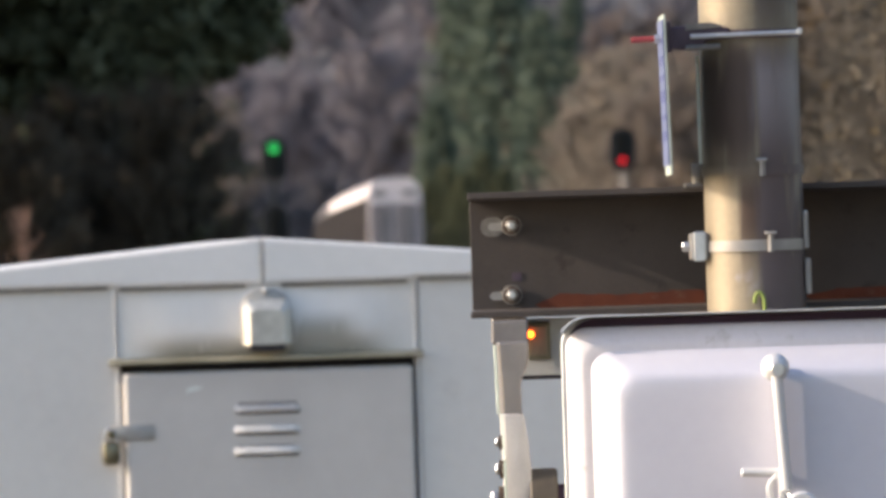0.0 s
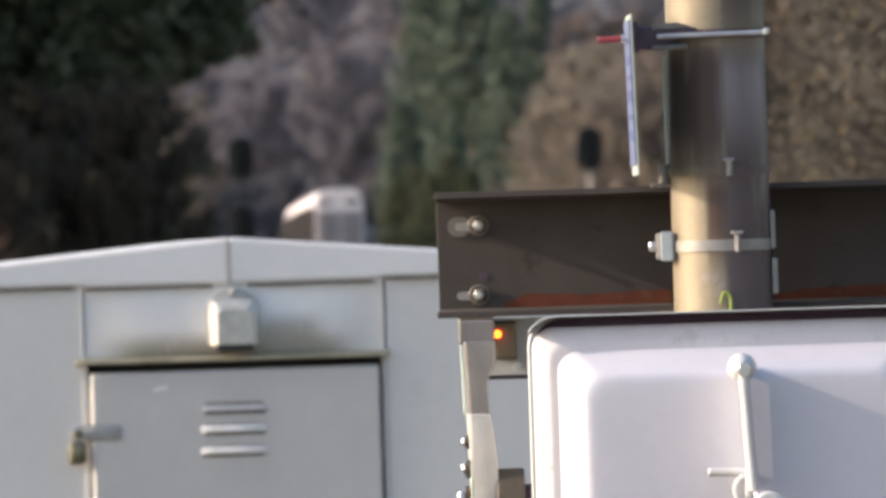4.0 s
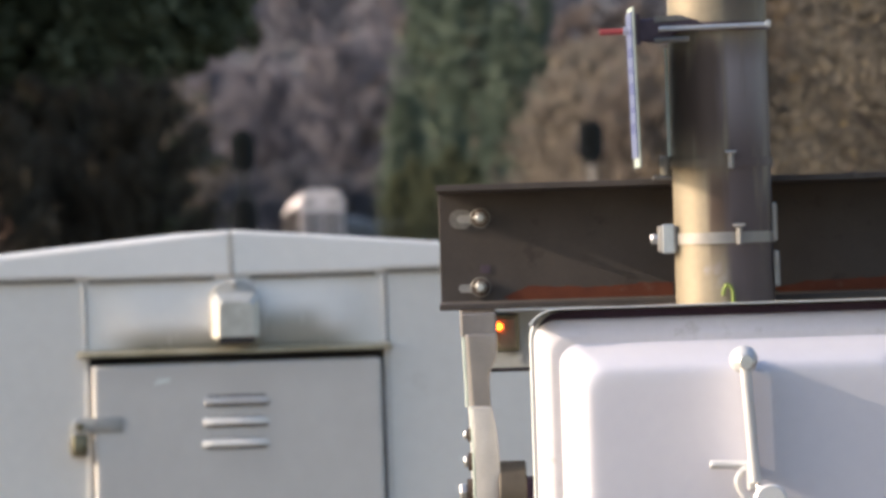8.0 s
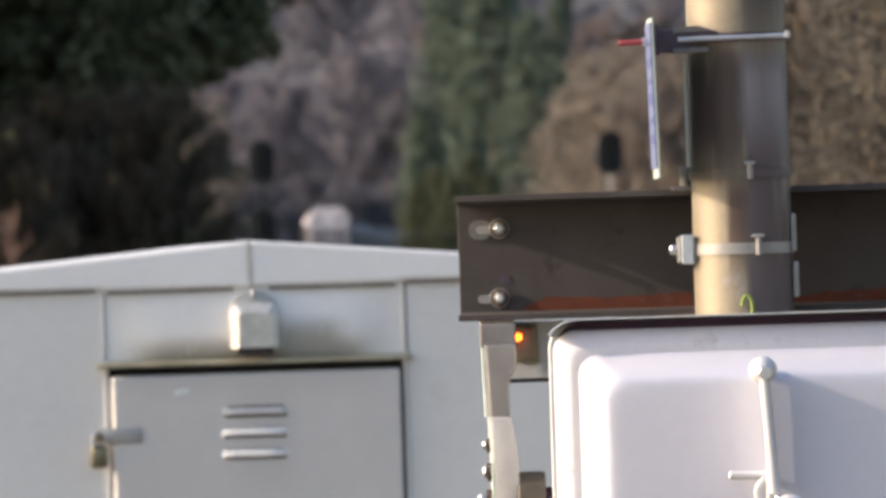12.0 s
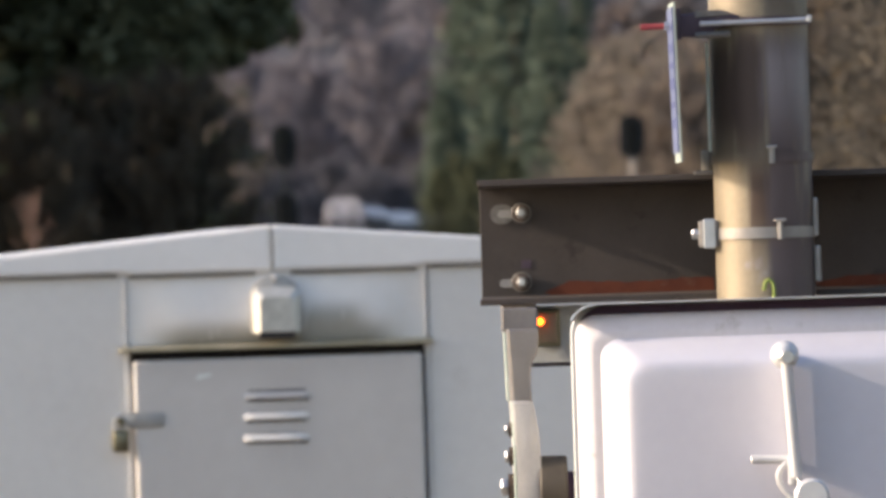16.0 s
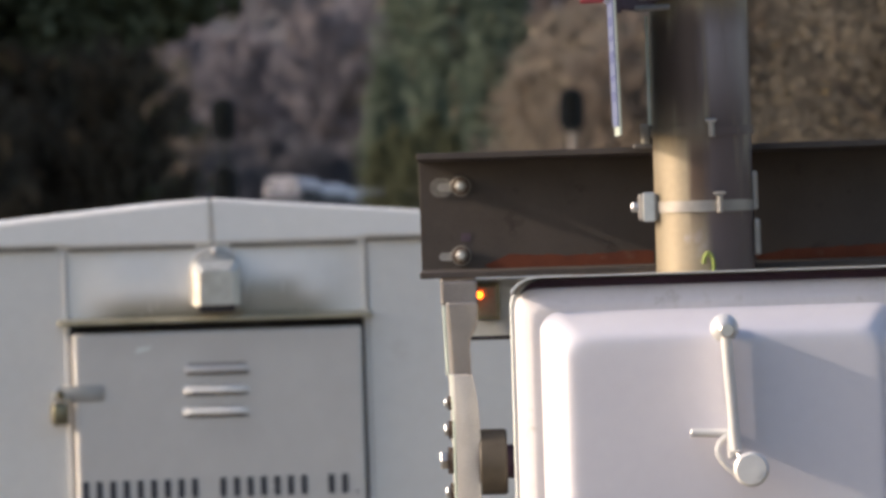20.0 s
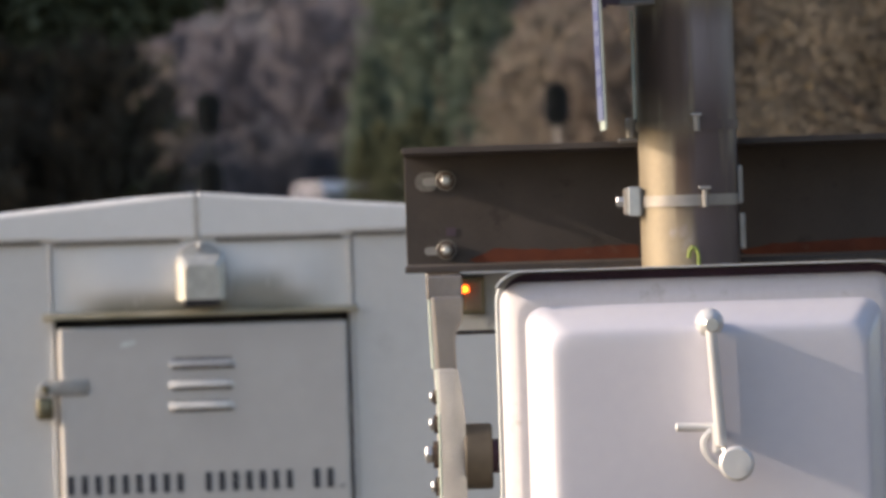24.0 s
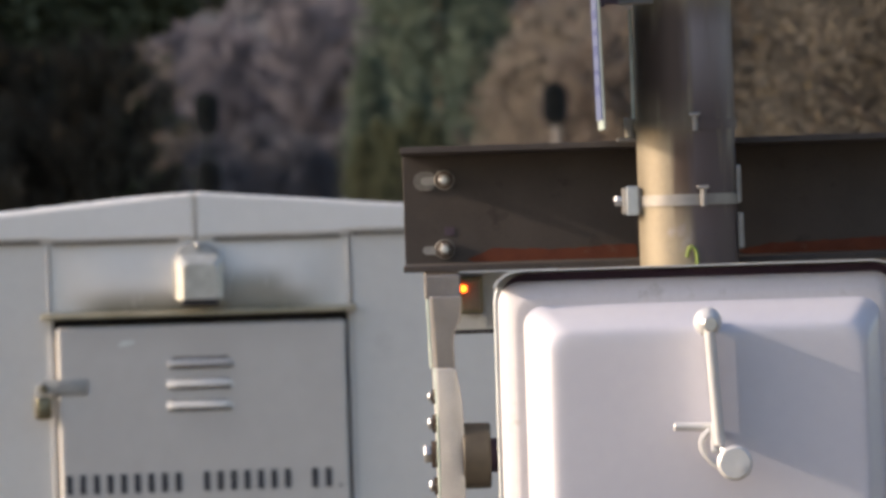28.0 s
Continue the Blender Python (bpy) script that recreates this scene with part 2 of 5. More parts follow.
M_BOX = surf("white_enamel", (0.595, 0.585, 0.655), (0.65, 0.64, 0.70), 0.3, 0.34, 0.05, 0.04, spots=((0.56, 0.55, 0.615), 0.15, 0.66), coat=0.3)
M_RIM = surf("housing_casting", (0.55, 0.57, 0.57), (0.66, 0.67, 0.67), 0.08, 0.45, 0.3, 0.1)
M_PURPLE = surf("dark_gasket", (0.035, 0.010, 0.035), (0.055, 0.02, 0.05), 0.03, 0.6)
M_HANDLE = surf("pale_handle_paint", (0.60, 0.60, 0.61), (0.68, 0.68, 0.68), 0.05, 0.35, 0.15, 0.0)
M_BLUE = surf("blue_reflective_sheet", (0.105, 0.125, 0.25), (0.14, 0.165, 0.30), 0.05, 0.35)
M_LETTERBLUE = surf("deep_blue_lettering", (0.055, 0.068, 0.20), (0.07, 0.09, 0.235), 0.05, 0.4)
M_FLANGE = surf("warm_white_enamel", (0.60, 0.57, 0.59), (0.67, 0.64, 0.665), 0.12, 0.36, 0.0, 0.05, spots=((0.44, 0.41, 0.39), 0.06, 0.62))
M_WHITE = surf("white_sheet", (0.70, 0.74, 0.70), (0.80, 0.83, 0.80), 0.03, 0.4)
M_SIGNEDGE = surf("greenish_white_sheet", (0.40, 0.46, 0.40), (0.48, 0.54, 0.48), 0.03, 0.4)
M_BRACKET = surf("purple_brown_bracket", (0.055, 0.035, 0.055), (0.10, 0.07, 0.09), 0.03, 0.45, 0.3)
M_RED = surf("red_bolt_paint", (0.22, 0.03, 0.035), (0.32, 0.05, 0.05), 0.02, 0.5)
M_CONDUIT = surf("yellow_green_cable", (0.20, 0.26, 0.05), (0.28, 0.34, 0.08), 0.01, 0.4)
M_AMBER = glow("amber_lamp_lit", (1.0, 0.13, 0.010), 6.0)
M_TAN = surf("tan_lens", (0.19, 0.15, 0.10), (0.30, 0.25, 0.18), 0.02, 0.35)
M_CONC = surf("concrete", (0.30, 0.29, 0.27), (0.42, 0.40, 0.37), 0.2, 0.9, 0, 0.4)
M_GREENLIT = glow("green_lamp_lit", (0.03, 1.0, 0.22), 0.17)
M_REDLIT = glow("red_lamp_lit", (1.0, 0.015, 0.03), 1.0)
M_SIGNAL = surf("signal_black", (0.005, 0.007, 0.009), (0.010, 0.013, 0.015), 0.2, 0.95)
M_SIGMAST = surf("signal_mast_paint", (0.26, 0.245, 0.23), (0.36, 0.34, 0.32), 0.3, 0.5, 0.3)
M_WOODFLOOR = surf("far_ground_darker", (0.070, 0.060, 0.055), (0.110, 0.095, 0.085), 3.0, 0.95, 0, 0.6, fine=0.2)
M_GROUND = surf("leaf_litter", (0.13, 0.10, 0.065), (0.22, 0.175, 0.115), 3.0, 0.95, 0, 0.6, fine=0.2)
M_ASPHALT = surf("asphalt", (0.045, 0.045, 0.047), (0.07, 0.068, 0.066), 1.0, 0.9, 0, 0.4, fine=0.02)
M_BALLAST = surf("ballast", (0.16, 0.15, 0.14), (0.28, 0.26, 0.24), 0.3, 0.95, 0, 0.8, fine=0.06)
M_RAIL = surf("rail_steel", (0.10, 0.06, 0.04), (0.18, 0.12, 0.09), 0.2, 0.6, 0.4)
M_TIE = surf("tie_wood", (0.06, 0.045, 0.035), (0.12, 0.09, 0.07), 0.2, 0.9)
M_BARK = surf("bark", (0.10, 0.075, 0.055), (0.19, 0.15, 0.12), 0.4, 0.9, 0, 0.5)
# far haze and valley shade are put into the next three colours
M_TWIG = surf("hazed_grey_twigs", (0.148, 0.135, 0.154), (0.208, 0.191, 0.213), 3.0, 0.9, 0, 0.0, per_piece=0.15)
M_TWIGDARK = surf("hazed_blue_twigs", (0.082, 0.081, 0.096), (0.116, 0.112, 0.128), 3.0, 0.9, 0, 0.0, per_piece=0.15)
M_BARKGREY = surf("hazed_grey_bark", (0.072, 0.068, 0.074), (0.106, 0.100, 0.108), 0.4, 0.9, 0, 0.3)
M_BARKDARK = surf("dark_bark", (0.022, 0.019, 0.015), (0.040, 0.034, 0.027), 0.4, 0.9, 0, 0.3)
M_TWIGBROWN = surf("brown_twigs", (0.140, 0.114, 0.094), (0.205, 0.167, 0.136), 3.0, 0.9, 0, 0.0, per_piece=0.2)
M_RUSSET = surf("russet_leaves", (0.140, 0.110, 0.096), (0.196, 0.155, 0.134), 3.0, 0.85, 0, 0.0, per_piece=0.2)
M_TANLEAF = surf("tan_olive_leaves", (0.155, 0.131, 0.104), (0.225, 0.187, 0.143), 2.0, 0.85, 0, 0.0, per_piece=0.35)
M_GOLD = surf("tan_gold_leaves", (0.11, 0.088, 0.070), (0.21, 0.165, 0.12), 1.2, 0.8, 0, 0.0, spots=((0.50, 0.32, 0.11), 0.38, 0.57), per_piece=0.5)
M_GOLDFINE = surf("small_tan_gold_leaves", (0.070, 0.064, 0.055), (0.128, 0.114, 0.096), 0.5, 0.85, 0, 0.0, spots=((0.50, 0.33, 0.10), 0.10, 0.60), per_piece=0.4)
M_PINE = surf("pine_needles", (0.062, 0.089, 0.063), (0.100, 0.128, 0.086), 2.5, 0.8, 0, 0.0, per_piece=0.2)
M_CEDAR = surf("dark_cedar_needles", (0.062, 0.070, 0.040), (0.108, 0.111, 0.063), 2.0, 0.85, 0, 0.0, per_piece=0.3)
M_BRUSH = surf("dry_brush", (0.044, 0.037, 0.027), (0.074, 0.062, 0.047), 2.0, 0.9, 0, 0.0, per_piece=0.4)
for dull in (M_CEDAR, M_BRUSH, M_GOLDFINE):
    dull.node_tree.nodes["Principled BSDF"].inputs["Specular IOR Level"].default_value = 0.12
M_PEACH = surf("pale_sapling_twigs", (0.19, 0.115, 0.09), (0.26, 0.165, 0.125), 1.0, 0.8, 0, 0.0, per_piece=0.2)
M_CARWHITE = surf("rail_car_white", (0.56, 0.51, 0.51), (0.64, 0.59, 0.59), 2.0, 0.85, 0.0, 0.05)
M_SHADEROOF = surf("shaded_roof_paint", (0.065, 0.060, 0.064), (0.105, 0.098, 0.102), 1.0, 0.85, 0.0, 0.1)
M_CARGREY = surf("galvanised_side_panels", (0.070, 0.061, 0.057), (0.115, 0.101, 0.095), 1.0, 0.85, 0.0, 0.2)
M_CARDOOR = surf("galvanised_end_door", (0.17, 0.155, 0.16), (0.24, 0.22, 0.22), 0.6, 0.5, 0.2, 0.2)
M_EAVESHADE = surf("eave_shade_grey", (0.10, 0.095, 0.085), (0.22, 0.21, 0.19), 0.12, 0.8, 0.0, 0.2)
M_HASP = surf("worn_grey_hasp_paint", (0.33, 0.32, 0.30), (0.44, 0.43, 0.41), 0.03, 0.45, 0.3, 0.15)
M_GRIMESHADE = surf("brown_grime_and_shade", (0.060, 0.040, 0.030), (0.12, 0.085, 0.065), 0.05, 0.7, 0.2, 0.2)
M_CARDARK = surf("rail_car_dark", (0.03, 0.035, 0.035), (0.06, 0.06, 0.06), 0.5, 0.6)
M_TRUCKBLUE = surf("dark_blue_car_paint", (0.005, 0.008, 0.019), (0.008, 0.012, 0.026), 0.8, 0.25, 0.0, 0.0, coat=0.7)
M_CHMSL = glow("brake_lamp_lit", (1.0, 0.012, 0.014), 0.6)
M_CHMSL.node_tree.nodes["Principled BSDF"].inputs["Base Color"].default_value = (0.22, 0.004, 0.005, 1)
M_LAMPHOT = glow("brake_lamp_reflector", (1.0, 0.22, 0.14), 0.5)
M_LAMPRED = surf("unlit_red_lens", (0.035, 0.003, 0.006), (0.055, 0.004, 0.008), 0.1, 0.3)
M_TRIM = surf("matt_black_trim", (0.004, 0.004, 0.005), (0.008, 0.008, 0.009), 0.1, 0.9)
for dull in (M_CHMSL, M_LAMPHOT, M_LAMPRED, M_TRIM):
    dull.node_tree.nodes["Principled BSDF"].inputs["Specular IOR Level"].default_value = 0.12
M_TYRE = surf("tyre", (0.015, 0.015, 0.015), (0.03, 0.03, 0.03), 0.1, 0.85)
M_GLASS = surf("dark_tinted_glass", (0.02, 0.025, 0.03), (0.03, 0.035, 0.04), 0.5, 0.12, 0.0, 0.0)
M_CHROME = surf("chrome", (0.7, 0.7, 0.7), (0.8, 0.8, 0.8), 0.2, 0.12, 1.0, 0.0)


# ---- mesh tools ----
def mesh_ob(name, bm, material, smooth=False):
    me = bpy.data.meshes.new(name)
    bm.normal_update()
    bm.to_mesh(me)
    bm.free()
    me.materials.append(material)
    if smooth:
        me.polygons.foreach_set("use_smooth", [True] * len(me.polygons))
        me.set_sharp_from_angle(angle=radians(35))
    return new(name, me)


def part(name, bm, material, parent, label="", smooth=False):
    ob = mesh_ob(name, bm, material, smooth)
    ob.parent = parent
    if label:
        ob["label"] = label
    return ob


def slab(x0, x1, y0, y1, z0, z1, r=0.0, seg=2):
    bm = bmesh.new()
    bmesh.ops.create_cube(bm, size=1.0)
    for v in bm.verts:
        v.co = Vector((x0 + (v.co.x + 0.5) * (x1 - x0), y0 + (v.co.y + 0.5) * (y1 - y0), z0 + (v.co.z + 0.5) * (z1 - z0)))
    if r:
        bmesh.ops.bevel(bm, geom=bm.edges[:], offset=r, segments=seg, affect="EDGES", profile=0.5)
    return bm


def rod(p, q, r0, r1=None, n=16, bm=None, cap=0.0):
    """A round bar from p to q; cap rounds its ends off a little."""
    bm = bm or bmesh.new()
    p, q = Vector(p), Vector(q)
    r1 = r0 if r1 is None else r1
    turn = (q - p).to_track_quat("Z", "Y").to_matrix()
    stations = [(p, r0), (q, r1)]
    if cap:
        d = (q - p).normalized() * cap
        stations = [(p, max(r0 - cap, r0 * 0.4)), (p + d, r0), (q - d, r1), (q, max(r1 - cap, r1 * 0.4))]
    rings = []
    for c, r in stations:
        rings.append([bm.verts.new(c + turn @ Vector((r * math.cos(a), r * math.sin(a), 0))) for a in [2 * math.pi * i / n for i in range(n)]])
    for a, b in zip(rings, rings[1:]):
        for i in range(n):
            bm.faces.new((a[i], a[(i + 1) % n], b[(i + 1) % n], b[i]))
    bm.faces.new(rings[0][::-1])
    bm.faces.new(rings[-1])
    return bm


def ball(c, r, bm=None, squash=(1, 1, 1)):
    bm = bm or bmesh.new()
    made = bmesh.ops.create_uvsphere(bm, u_segments=20, v_segments=12, radius=r)
    for v in made["verts"]:
        v.co = Vector((v.co.x * squash[0], v.co.y * squash[1], v.co.z * squash[2])) + Vector(c)
    return bm


def plate(outline, axis, a0, a1, r=0.0):
    """A flat shape given by (u, v) corners, thickened along axis 'x', 'y' or 'z' from a0 to a1."""
    def at(u, v, w):
        return {"x": (w, u, v), "y": (u, w, v), "z": (u, v, w)}[axis]
    bm = bmesh.new()
    low = [bm.verts.new(at(u, v, a0)) for u, v in outline]
    top = [bm.verts.new(at(u, v, a1)) for u, v in outline]
    n = len(outline)
    bm.faces.new(low)
    bm.faces.new(top[::-1])
    for i in range(n):
        bm.faces.new((low[i], top[i], top[(i + 1) % n], low[(i + 1) % n]))
    bmesh.ops.recalc_face_normals(bm, faces=bm.faces[:])
    if r:
        bmesh.ops.bevel(bm, geom=bm.edges[:], offset=r, segments=2, affect="EDGES", profile=0.5)
    return bm


def round_rect(cx, cz, w, h, r, seg=8):
    pts = []
    for sx, sz, a0 in ((1, 1, 0), (-1, 1, 90), (-1, -1, 180), (1, -1, 270)):
        for i in range(seg + 1):
            a = radians(a0 + 90 * i / seg)
            pts.append((cx + sx * (w / 2 - r) + r * math.cos(a), cz + sz * (h / 2 - r) + r * math.sin(a)))
    return pts


def loft(rings, close_front=True, close_back=True):
    """Rings of equal count, each a list of 3D points, skinned one to the next."""
    bm = bmesh.new()
    made = [[bm.verts.new(p) for p in ring] for ring in rings]
    n = len(made[0])
    for a, b in zip(made, made[1:]):
        for i in range(n):
            bm.faces.new((a[i], a[(i + 1) % n], b[(i + 1) % n], b[i]))
    if close_back:
        bm.faces.new(made[0][::-1])
    if close_front:
        bm.faces.new(made[-1])
    bmesh.ops.recalc_face_normals(bm, faces=bm.faces[:])
    return bm


def thing(name, x, y, z, label, category, group="", kind=""):
    ob = new(name)
    ob.location = (x, y, z)
    ob.empty_display_size = 0.1
    return tagged(ob, label, category, group, kind)


def hex_bolt(name, at, out, r, parent, label=""):
    """A washer, a six-sided nut and the bolt's end, along the direction out."""
    at, out = Vector(at), Vector(out).normalized()
    b = part(name, rod(at, at + out * 0.0025, r, n=28, cap=0.0008), M_WASHER, parent, label)
    # dark disc paints the shade round the nut
    part("nut_shade_ring", rod(at + out * 0.0025, at + out * 0.0032, r * 0.84, n=24), M_GRIMESHADE, b)
    part("nut", rod(at + out * 0.0032, at + out * 0.014, r * 0.62, n=6, cap=0.0015), M_BAND, b, "six-sided nut")
    part("nut_bore", rod(at + out * 0.014, at + out * 0.0148, r * 0.50, n=20), M_NUT, b)
    part("bolt_end", rod(at + out * 0.0148, at + out * 0.022, r * 0.36, n=14, cap=0.001), M_STEEL, b)
    return b


# ---- ground, road, track ----
def ground_z(x, y):
    a = min(max((y - 60) / 300, 0), 1)
    b = min(max((y - 1250) / 1000, 0), 1)
    return 2.0 * a * a * (3 - 2 * a) + 75 * b * b * (3 - 2 * b)


TRACK_Y = [-400, 0, 362, 560, 720, 756, 846, 936, 1026, 1090, 1115, 1143, 1170, 1200, 1250, 1350, 1500, 1700]
TRACK_X = [12, 8.5, 1.6, 0.3, -2.66, -3.4, -5.7, -7.5, -8.8, -9.35, -8.8, -7.2, -4.4, 0.5, 11, 40, 96, 180]


def track_x(y):
    ys = y + np.linspace(-16, 16, 9)
    return float(np.mean(np.interp(ys, TRACK_Y, TRACK_X)))


def rail_z(y):
    return 0.25 + 2.3 * min(max((y - 60) / 300, 0), 1) ** 1.0 if y < 360 else 2.55 - 0.9 * min(max((y - 1120) / 60, 0), 1)


def build_ground():
    xs = [-3000, -1500, -700, -300, -150, -80, -40, -15, 0, 15, 40, 80, 150, 300, 700, 1500, 3000]
    ys = [-1500, -600, -200, -60, 0, 60, 110, 160, 210, 260, 310, 360, 600, 900, 1250] + [1250 + 100 * i for i in range(1, 11)] + [2800, 4200]
    bm = bmesh.new()
    grid = [[bm.verts.new((x, y, ground_z(x, y))) for x in xs] for y in ys]
    for a, b in zip(grid, grid[1:]):
        for i in range(len(xs) - 1):
            bm.faces.new((a[i], a[i + 1], b[i + 1], b[i]))
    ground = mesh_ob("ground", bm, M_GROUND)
    # past 900 m the ground is toned darker and greyer to lower contrast
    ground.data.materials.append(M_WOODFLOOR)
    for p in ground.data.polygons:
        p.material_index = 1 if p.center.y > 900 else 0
    tagged(ground, "brown leaf-littered ground under winter woods", "ground", kind="structure")
    # the road runs across behind the mast, slanting away
    c, s = math.cos(radians(21)), math.sin(radians(21))
    bm = bmesh.new()
    strip = []
    for d in (-160, -60, -20, 0, 20, 60, 160, 400):
        strip.append([bm.verts.new((-0.4 + d * c - w * s, 24 + d * s + w * c, ground_z(0, 24 + d * s) + h)) for w, h in ((-4.6, -0.02), (-3.5, 0.11), (0, 0.16), (3.5, 0.11), (4.6, -0.02))])
    for a, b in zip(strip, strip[1:]):
        for i in range(4):
            bm.faces.new((a[i], b[i], b[i + 1], a[i + 1]))
    bmesh.ops.recalc_face_normals(bm, faces=bm.faces[:])
    tagged(mesh_ob("road", bm, M_ASPHALT), "worn grey asphalt road over the crossing", "road", kind="structure")


def build_track():
    t = thing("railway_track", 0, 0, 0, "railway track on grey stone ballast", "track", kind="structure")
    bm, rails, ties = bmesh.new(), [bmesh.new(), bmesh.new()], bmesh.new()
    rows, rr = [], [[], []]
    y = 40.0
    while y < 1450:
        x, z = track_x(y), rail_z(y)
        rows.append([bm.verts.new((x + w, y, z + h)) for w, h in ((-4.5, -1.4), (-2.0, -0.25), (2.0, -0.25), (4.5, -1.4))])
        for k, side in enumerate((-0.75, 0.75)):
            rr[k].append([rails[k].verts.new((x + side + w, y, z + h)) for w, h in ((-0.035, -0.17), (-0.035, 0), (0.035, 0), (0.035, -0.17))])
        y += 20
    for a, b in zip(rows, rows[1:]):
        for i in range(3):
            bm.faces.new((a[i], a[i + 1], b[i + 1], b[i]))
    for k in (0, 1):
        for a, b in zip(rr[k], rr[k][1:]):
            for i in range(3):
                rails[k].faces.new((a[i], b[i], b[i + 1], a[i + 1]))
    part("ballast", bm, M_BALLAST, t)
    part("rail", rails[0], M_RAIL, t)
    part("rail", rails[1], M_RAIL, t)
    ties.free()
    v, f = [], []
    y = 42.0
    while y < 420:
        x, z = track_x(y), rail_z(y) - 0.17
        k = len(v)
        v += [(x + a, y + b, z + h) for h in (-0.12, 0) for a, b in ((-1.3, -0.11), (1.3, -0.11), (1.3, 0.11), (-1.3, 0.11))]
        f += [(k + 4, k + 5, k + 6, k + 7), (k, k + 1, k + 5, k + 4), (k + 1, k + 2, k + 6, k + 5), (k + 2, k + 3, k + 7, k + 6), (k + 3, k, k + 4, k + 7)]
        y += 0.6
    me = bpy.data.meshes.new("ties")
    me.from_pydata(v, [], f)
    me.materials.append(M_TIE)
    tagged(new("ties", me), "", "", "", "stuff").parent = t


build_ground()
build_track()


# ---- the instrument bungalow ----
def build_bungalow():
    ox, oy, turn = -0.464, 32.5, 5.6
    t = thing("signal_bungalow", ox, oy, 0, "silver-grey painted aluminium railway instrument shed with low gable roof", "shed")
    t.rotation_euler.z = radians(turn)
    place = pose(ox, oy, 0, 0, 0, turn)
    w = 0.93
    # base, back and side walls
    part("base", slab(-w + 0.03, w - 0.03, 0.03, 1.80, 0, 0.2, 0.01), M_CONC, t)
    part("side_wall", slab(-w, -w + 0.03, 0.03, 1.80, 0.2, 2.22, 0.004), M_WALL, t)
    part("side_wall", slab(w - 0.03, w, 0.03, 1.80, 0.2, 2.22, 0.004), M_WALL, t)
    part("back_wall", slab(-w, w, 1.80, 1.83, 0.2, 2.22, 0.004), M_WALL, t)
    # front: a panel each side of the door, one above it
    part("front_panel", slab(-w, -0.382, 0, 0.03, 0.2, 2.222, 0.004), M_WALL, t)
    part("front_panel", slab(0.398, w, 0, 0.03, 0.2, 2.222, 0.004), M_WALL, t)
    # the panel over the door is pressed into a pillow: it leans out towards its foot, then turns under
    rings = []
    for z, y in ((2.032, 0.006), (2.036, 0.000), (2.050, -0.0060), (2.065, -0.0115), (2.080, -0.0155), (2.095, -0.0172), (2.110, -0.0165), (2.14, -0.0125), (2.17, -0.0075), (2.195, -0.0025), (2.221, 0.003)):
        ring = [(-0.376, 0.02, z)]
        for k in range(25):
            u = k / 24
            swell = min(1.0, min(u, 1 - u) * 5.0)
            ring.append((-0.376 + 0.762 * u, 0.002 + (y - 0.002) * swell * swell * (3 - 2 * swell), z))
        rings.append(ring + [(0.386, 0.02, z)])
    part("transom_panel", loft(rings), M_TRANSOM, t, "swelling panel over the door, grimy along its foot, lamp shadow painted beside the hood", smooth=True)
    for x in (-0.382, 0.390):
        part("seam", slab(x - 0.003, x + 0.003, -0.006, 0.004, 0.2, 2.222, 0.002), M_ROOF, t, "raised vertical standing seam")
    # roof: two slopes, and a folded fascia in two halves meeting at the ridge
    for s in (-1, 1):
        pts = [(0.0015 * s, 2.216), (s * 0.375, 2.216), (s * 0.387, 2.221), (s * 0.97, 2.221), (s * 0.97, 2.336 - 0.086 * 0.97), (0.0015 * s, 2.336)]
        if s < 0:
            pts = pts[::-1]
        bm = plate(pts, "y", -0.014, 0.02, 0.010)
        for v in bm.verts:
            v.co.y += (v.co.z - 2.216) * 0.06
        part("fascia", bm, M_ROOF, t, "folded gable fascia, pale grey")
        pts = [(0.0, 2.31), (s * 0.97, 2.225), (s * 0.97, 2.252), (0.0, 2.335)]
        part("roof_slope", plate(pts, "y", 0.021, 1.90, 0.0), M_ROOF, t)
        # edge folded back under the fascia, coloured dark for the shadow line there
        part("eave_shade_edge", slab(min(0.045 * s, s * 0.37), max(0.045 * s, s * 0.37), -0.0145, -0.004, 2.2090, 2.2165, 0.003), M_EAVESHADE, t)
        part("eave_shade_edge", slab(min(0.40 * s, s * 0.96), max(0.40 * s, s * 0.96), -0.0145, -0.004, 2.2140, 2.2215, 0.003), M_EAVESHADE, t)
    bm = slab(-0.003, 0.003, -0.0158, -0.010, 2.216, 2.332, 0.002)
    for v in bm.verts:
        v.co.y += (v.co.z - 2.216) * 0.06
    part("ridge_seam", bm, M_HASP, t)
    # drip cap over the door
    part("drip_cap", plate([(-0.040, 2.0195), (-0.040, 2.0290), (0.006, 2.037), (0.006, 2.0195)], "x", -0.402, 0.405, 0.002), M_YELLOWISH, t, "yellowish drip cap over the door")
    # door jambs and door
    part("jamb", slab(-0.382, -0.371, -0.004, 0.05, 0.2, 2.02, 0.003), M_DOOR, t)
    part("jamb", slab(0.387, 0.398, -0.004, 0.05, 0.2, 2.02, 0.003), M_DOOR, t)
    part("door_recess", slab(-0.371, 0.387, 0.045, 0.06, 0.2, 2.02), M_DARK, t)
    d = part("door", slab(-0.367, 0.377, -0.012, 0.06, 0.24, 1.998, 0.010, 3), M_DOOR, t, "grey painted steel door with louvres and lettering")
    d.location.y = -0.012
    for x0, z in ((-0.085, 1.899), (-0.089, 1.846), (-0.091, 1.791)):
        # a pressed louvre: a half-round blister open at its foot
        rings = []
        for k in range(13):
            u = k / 12
            f = min(1.0, min(u, 1 - u) * 10) ** 0.5
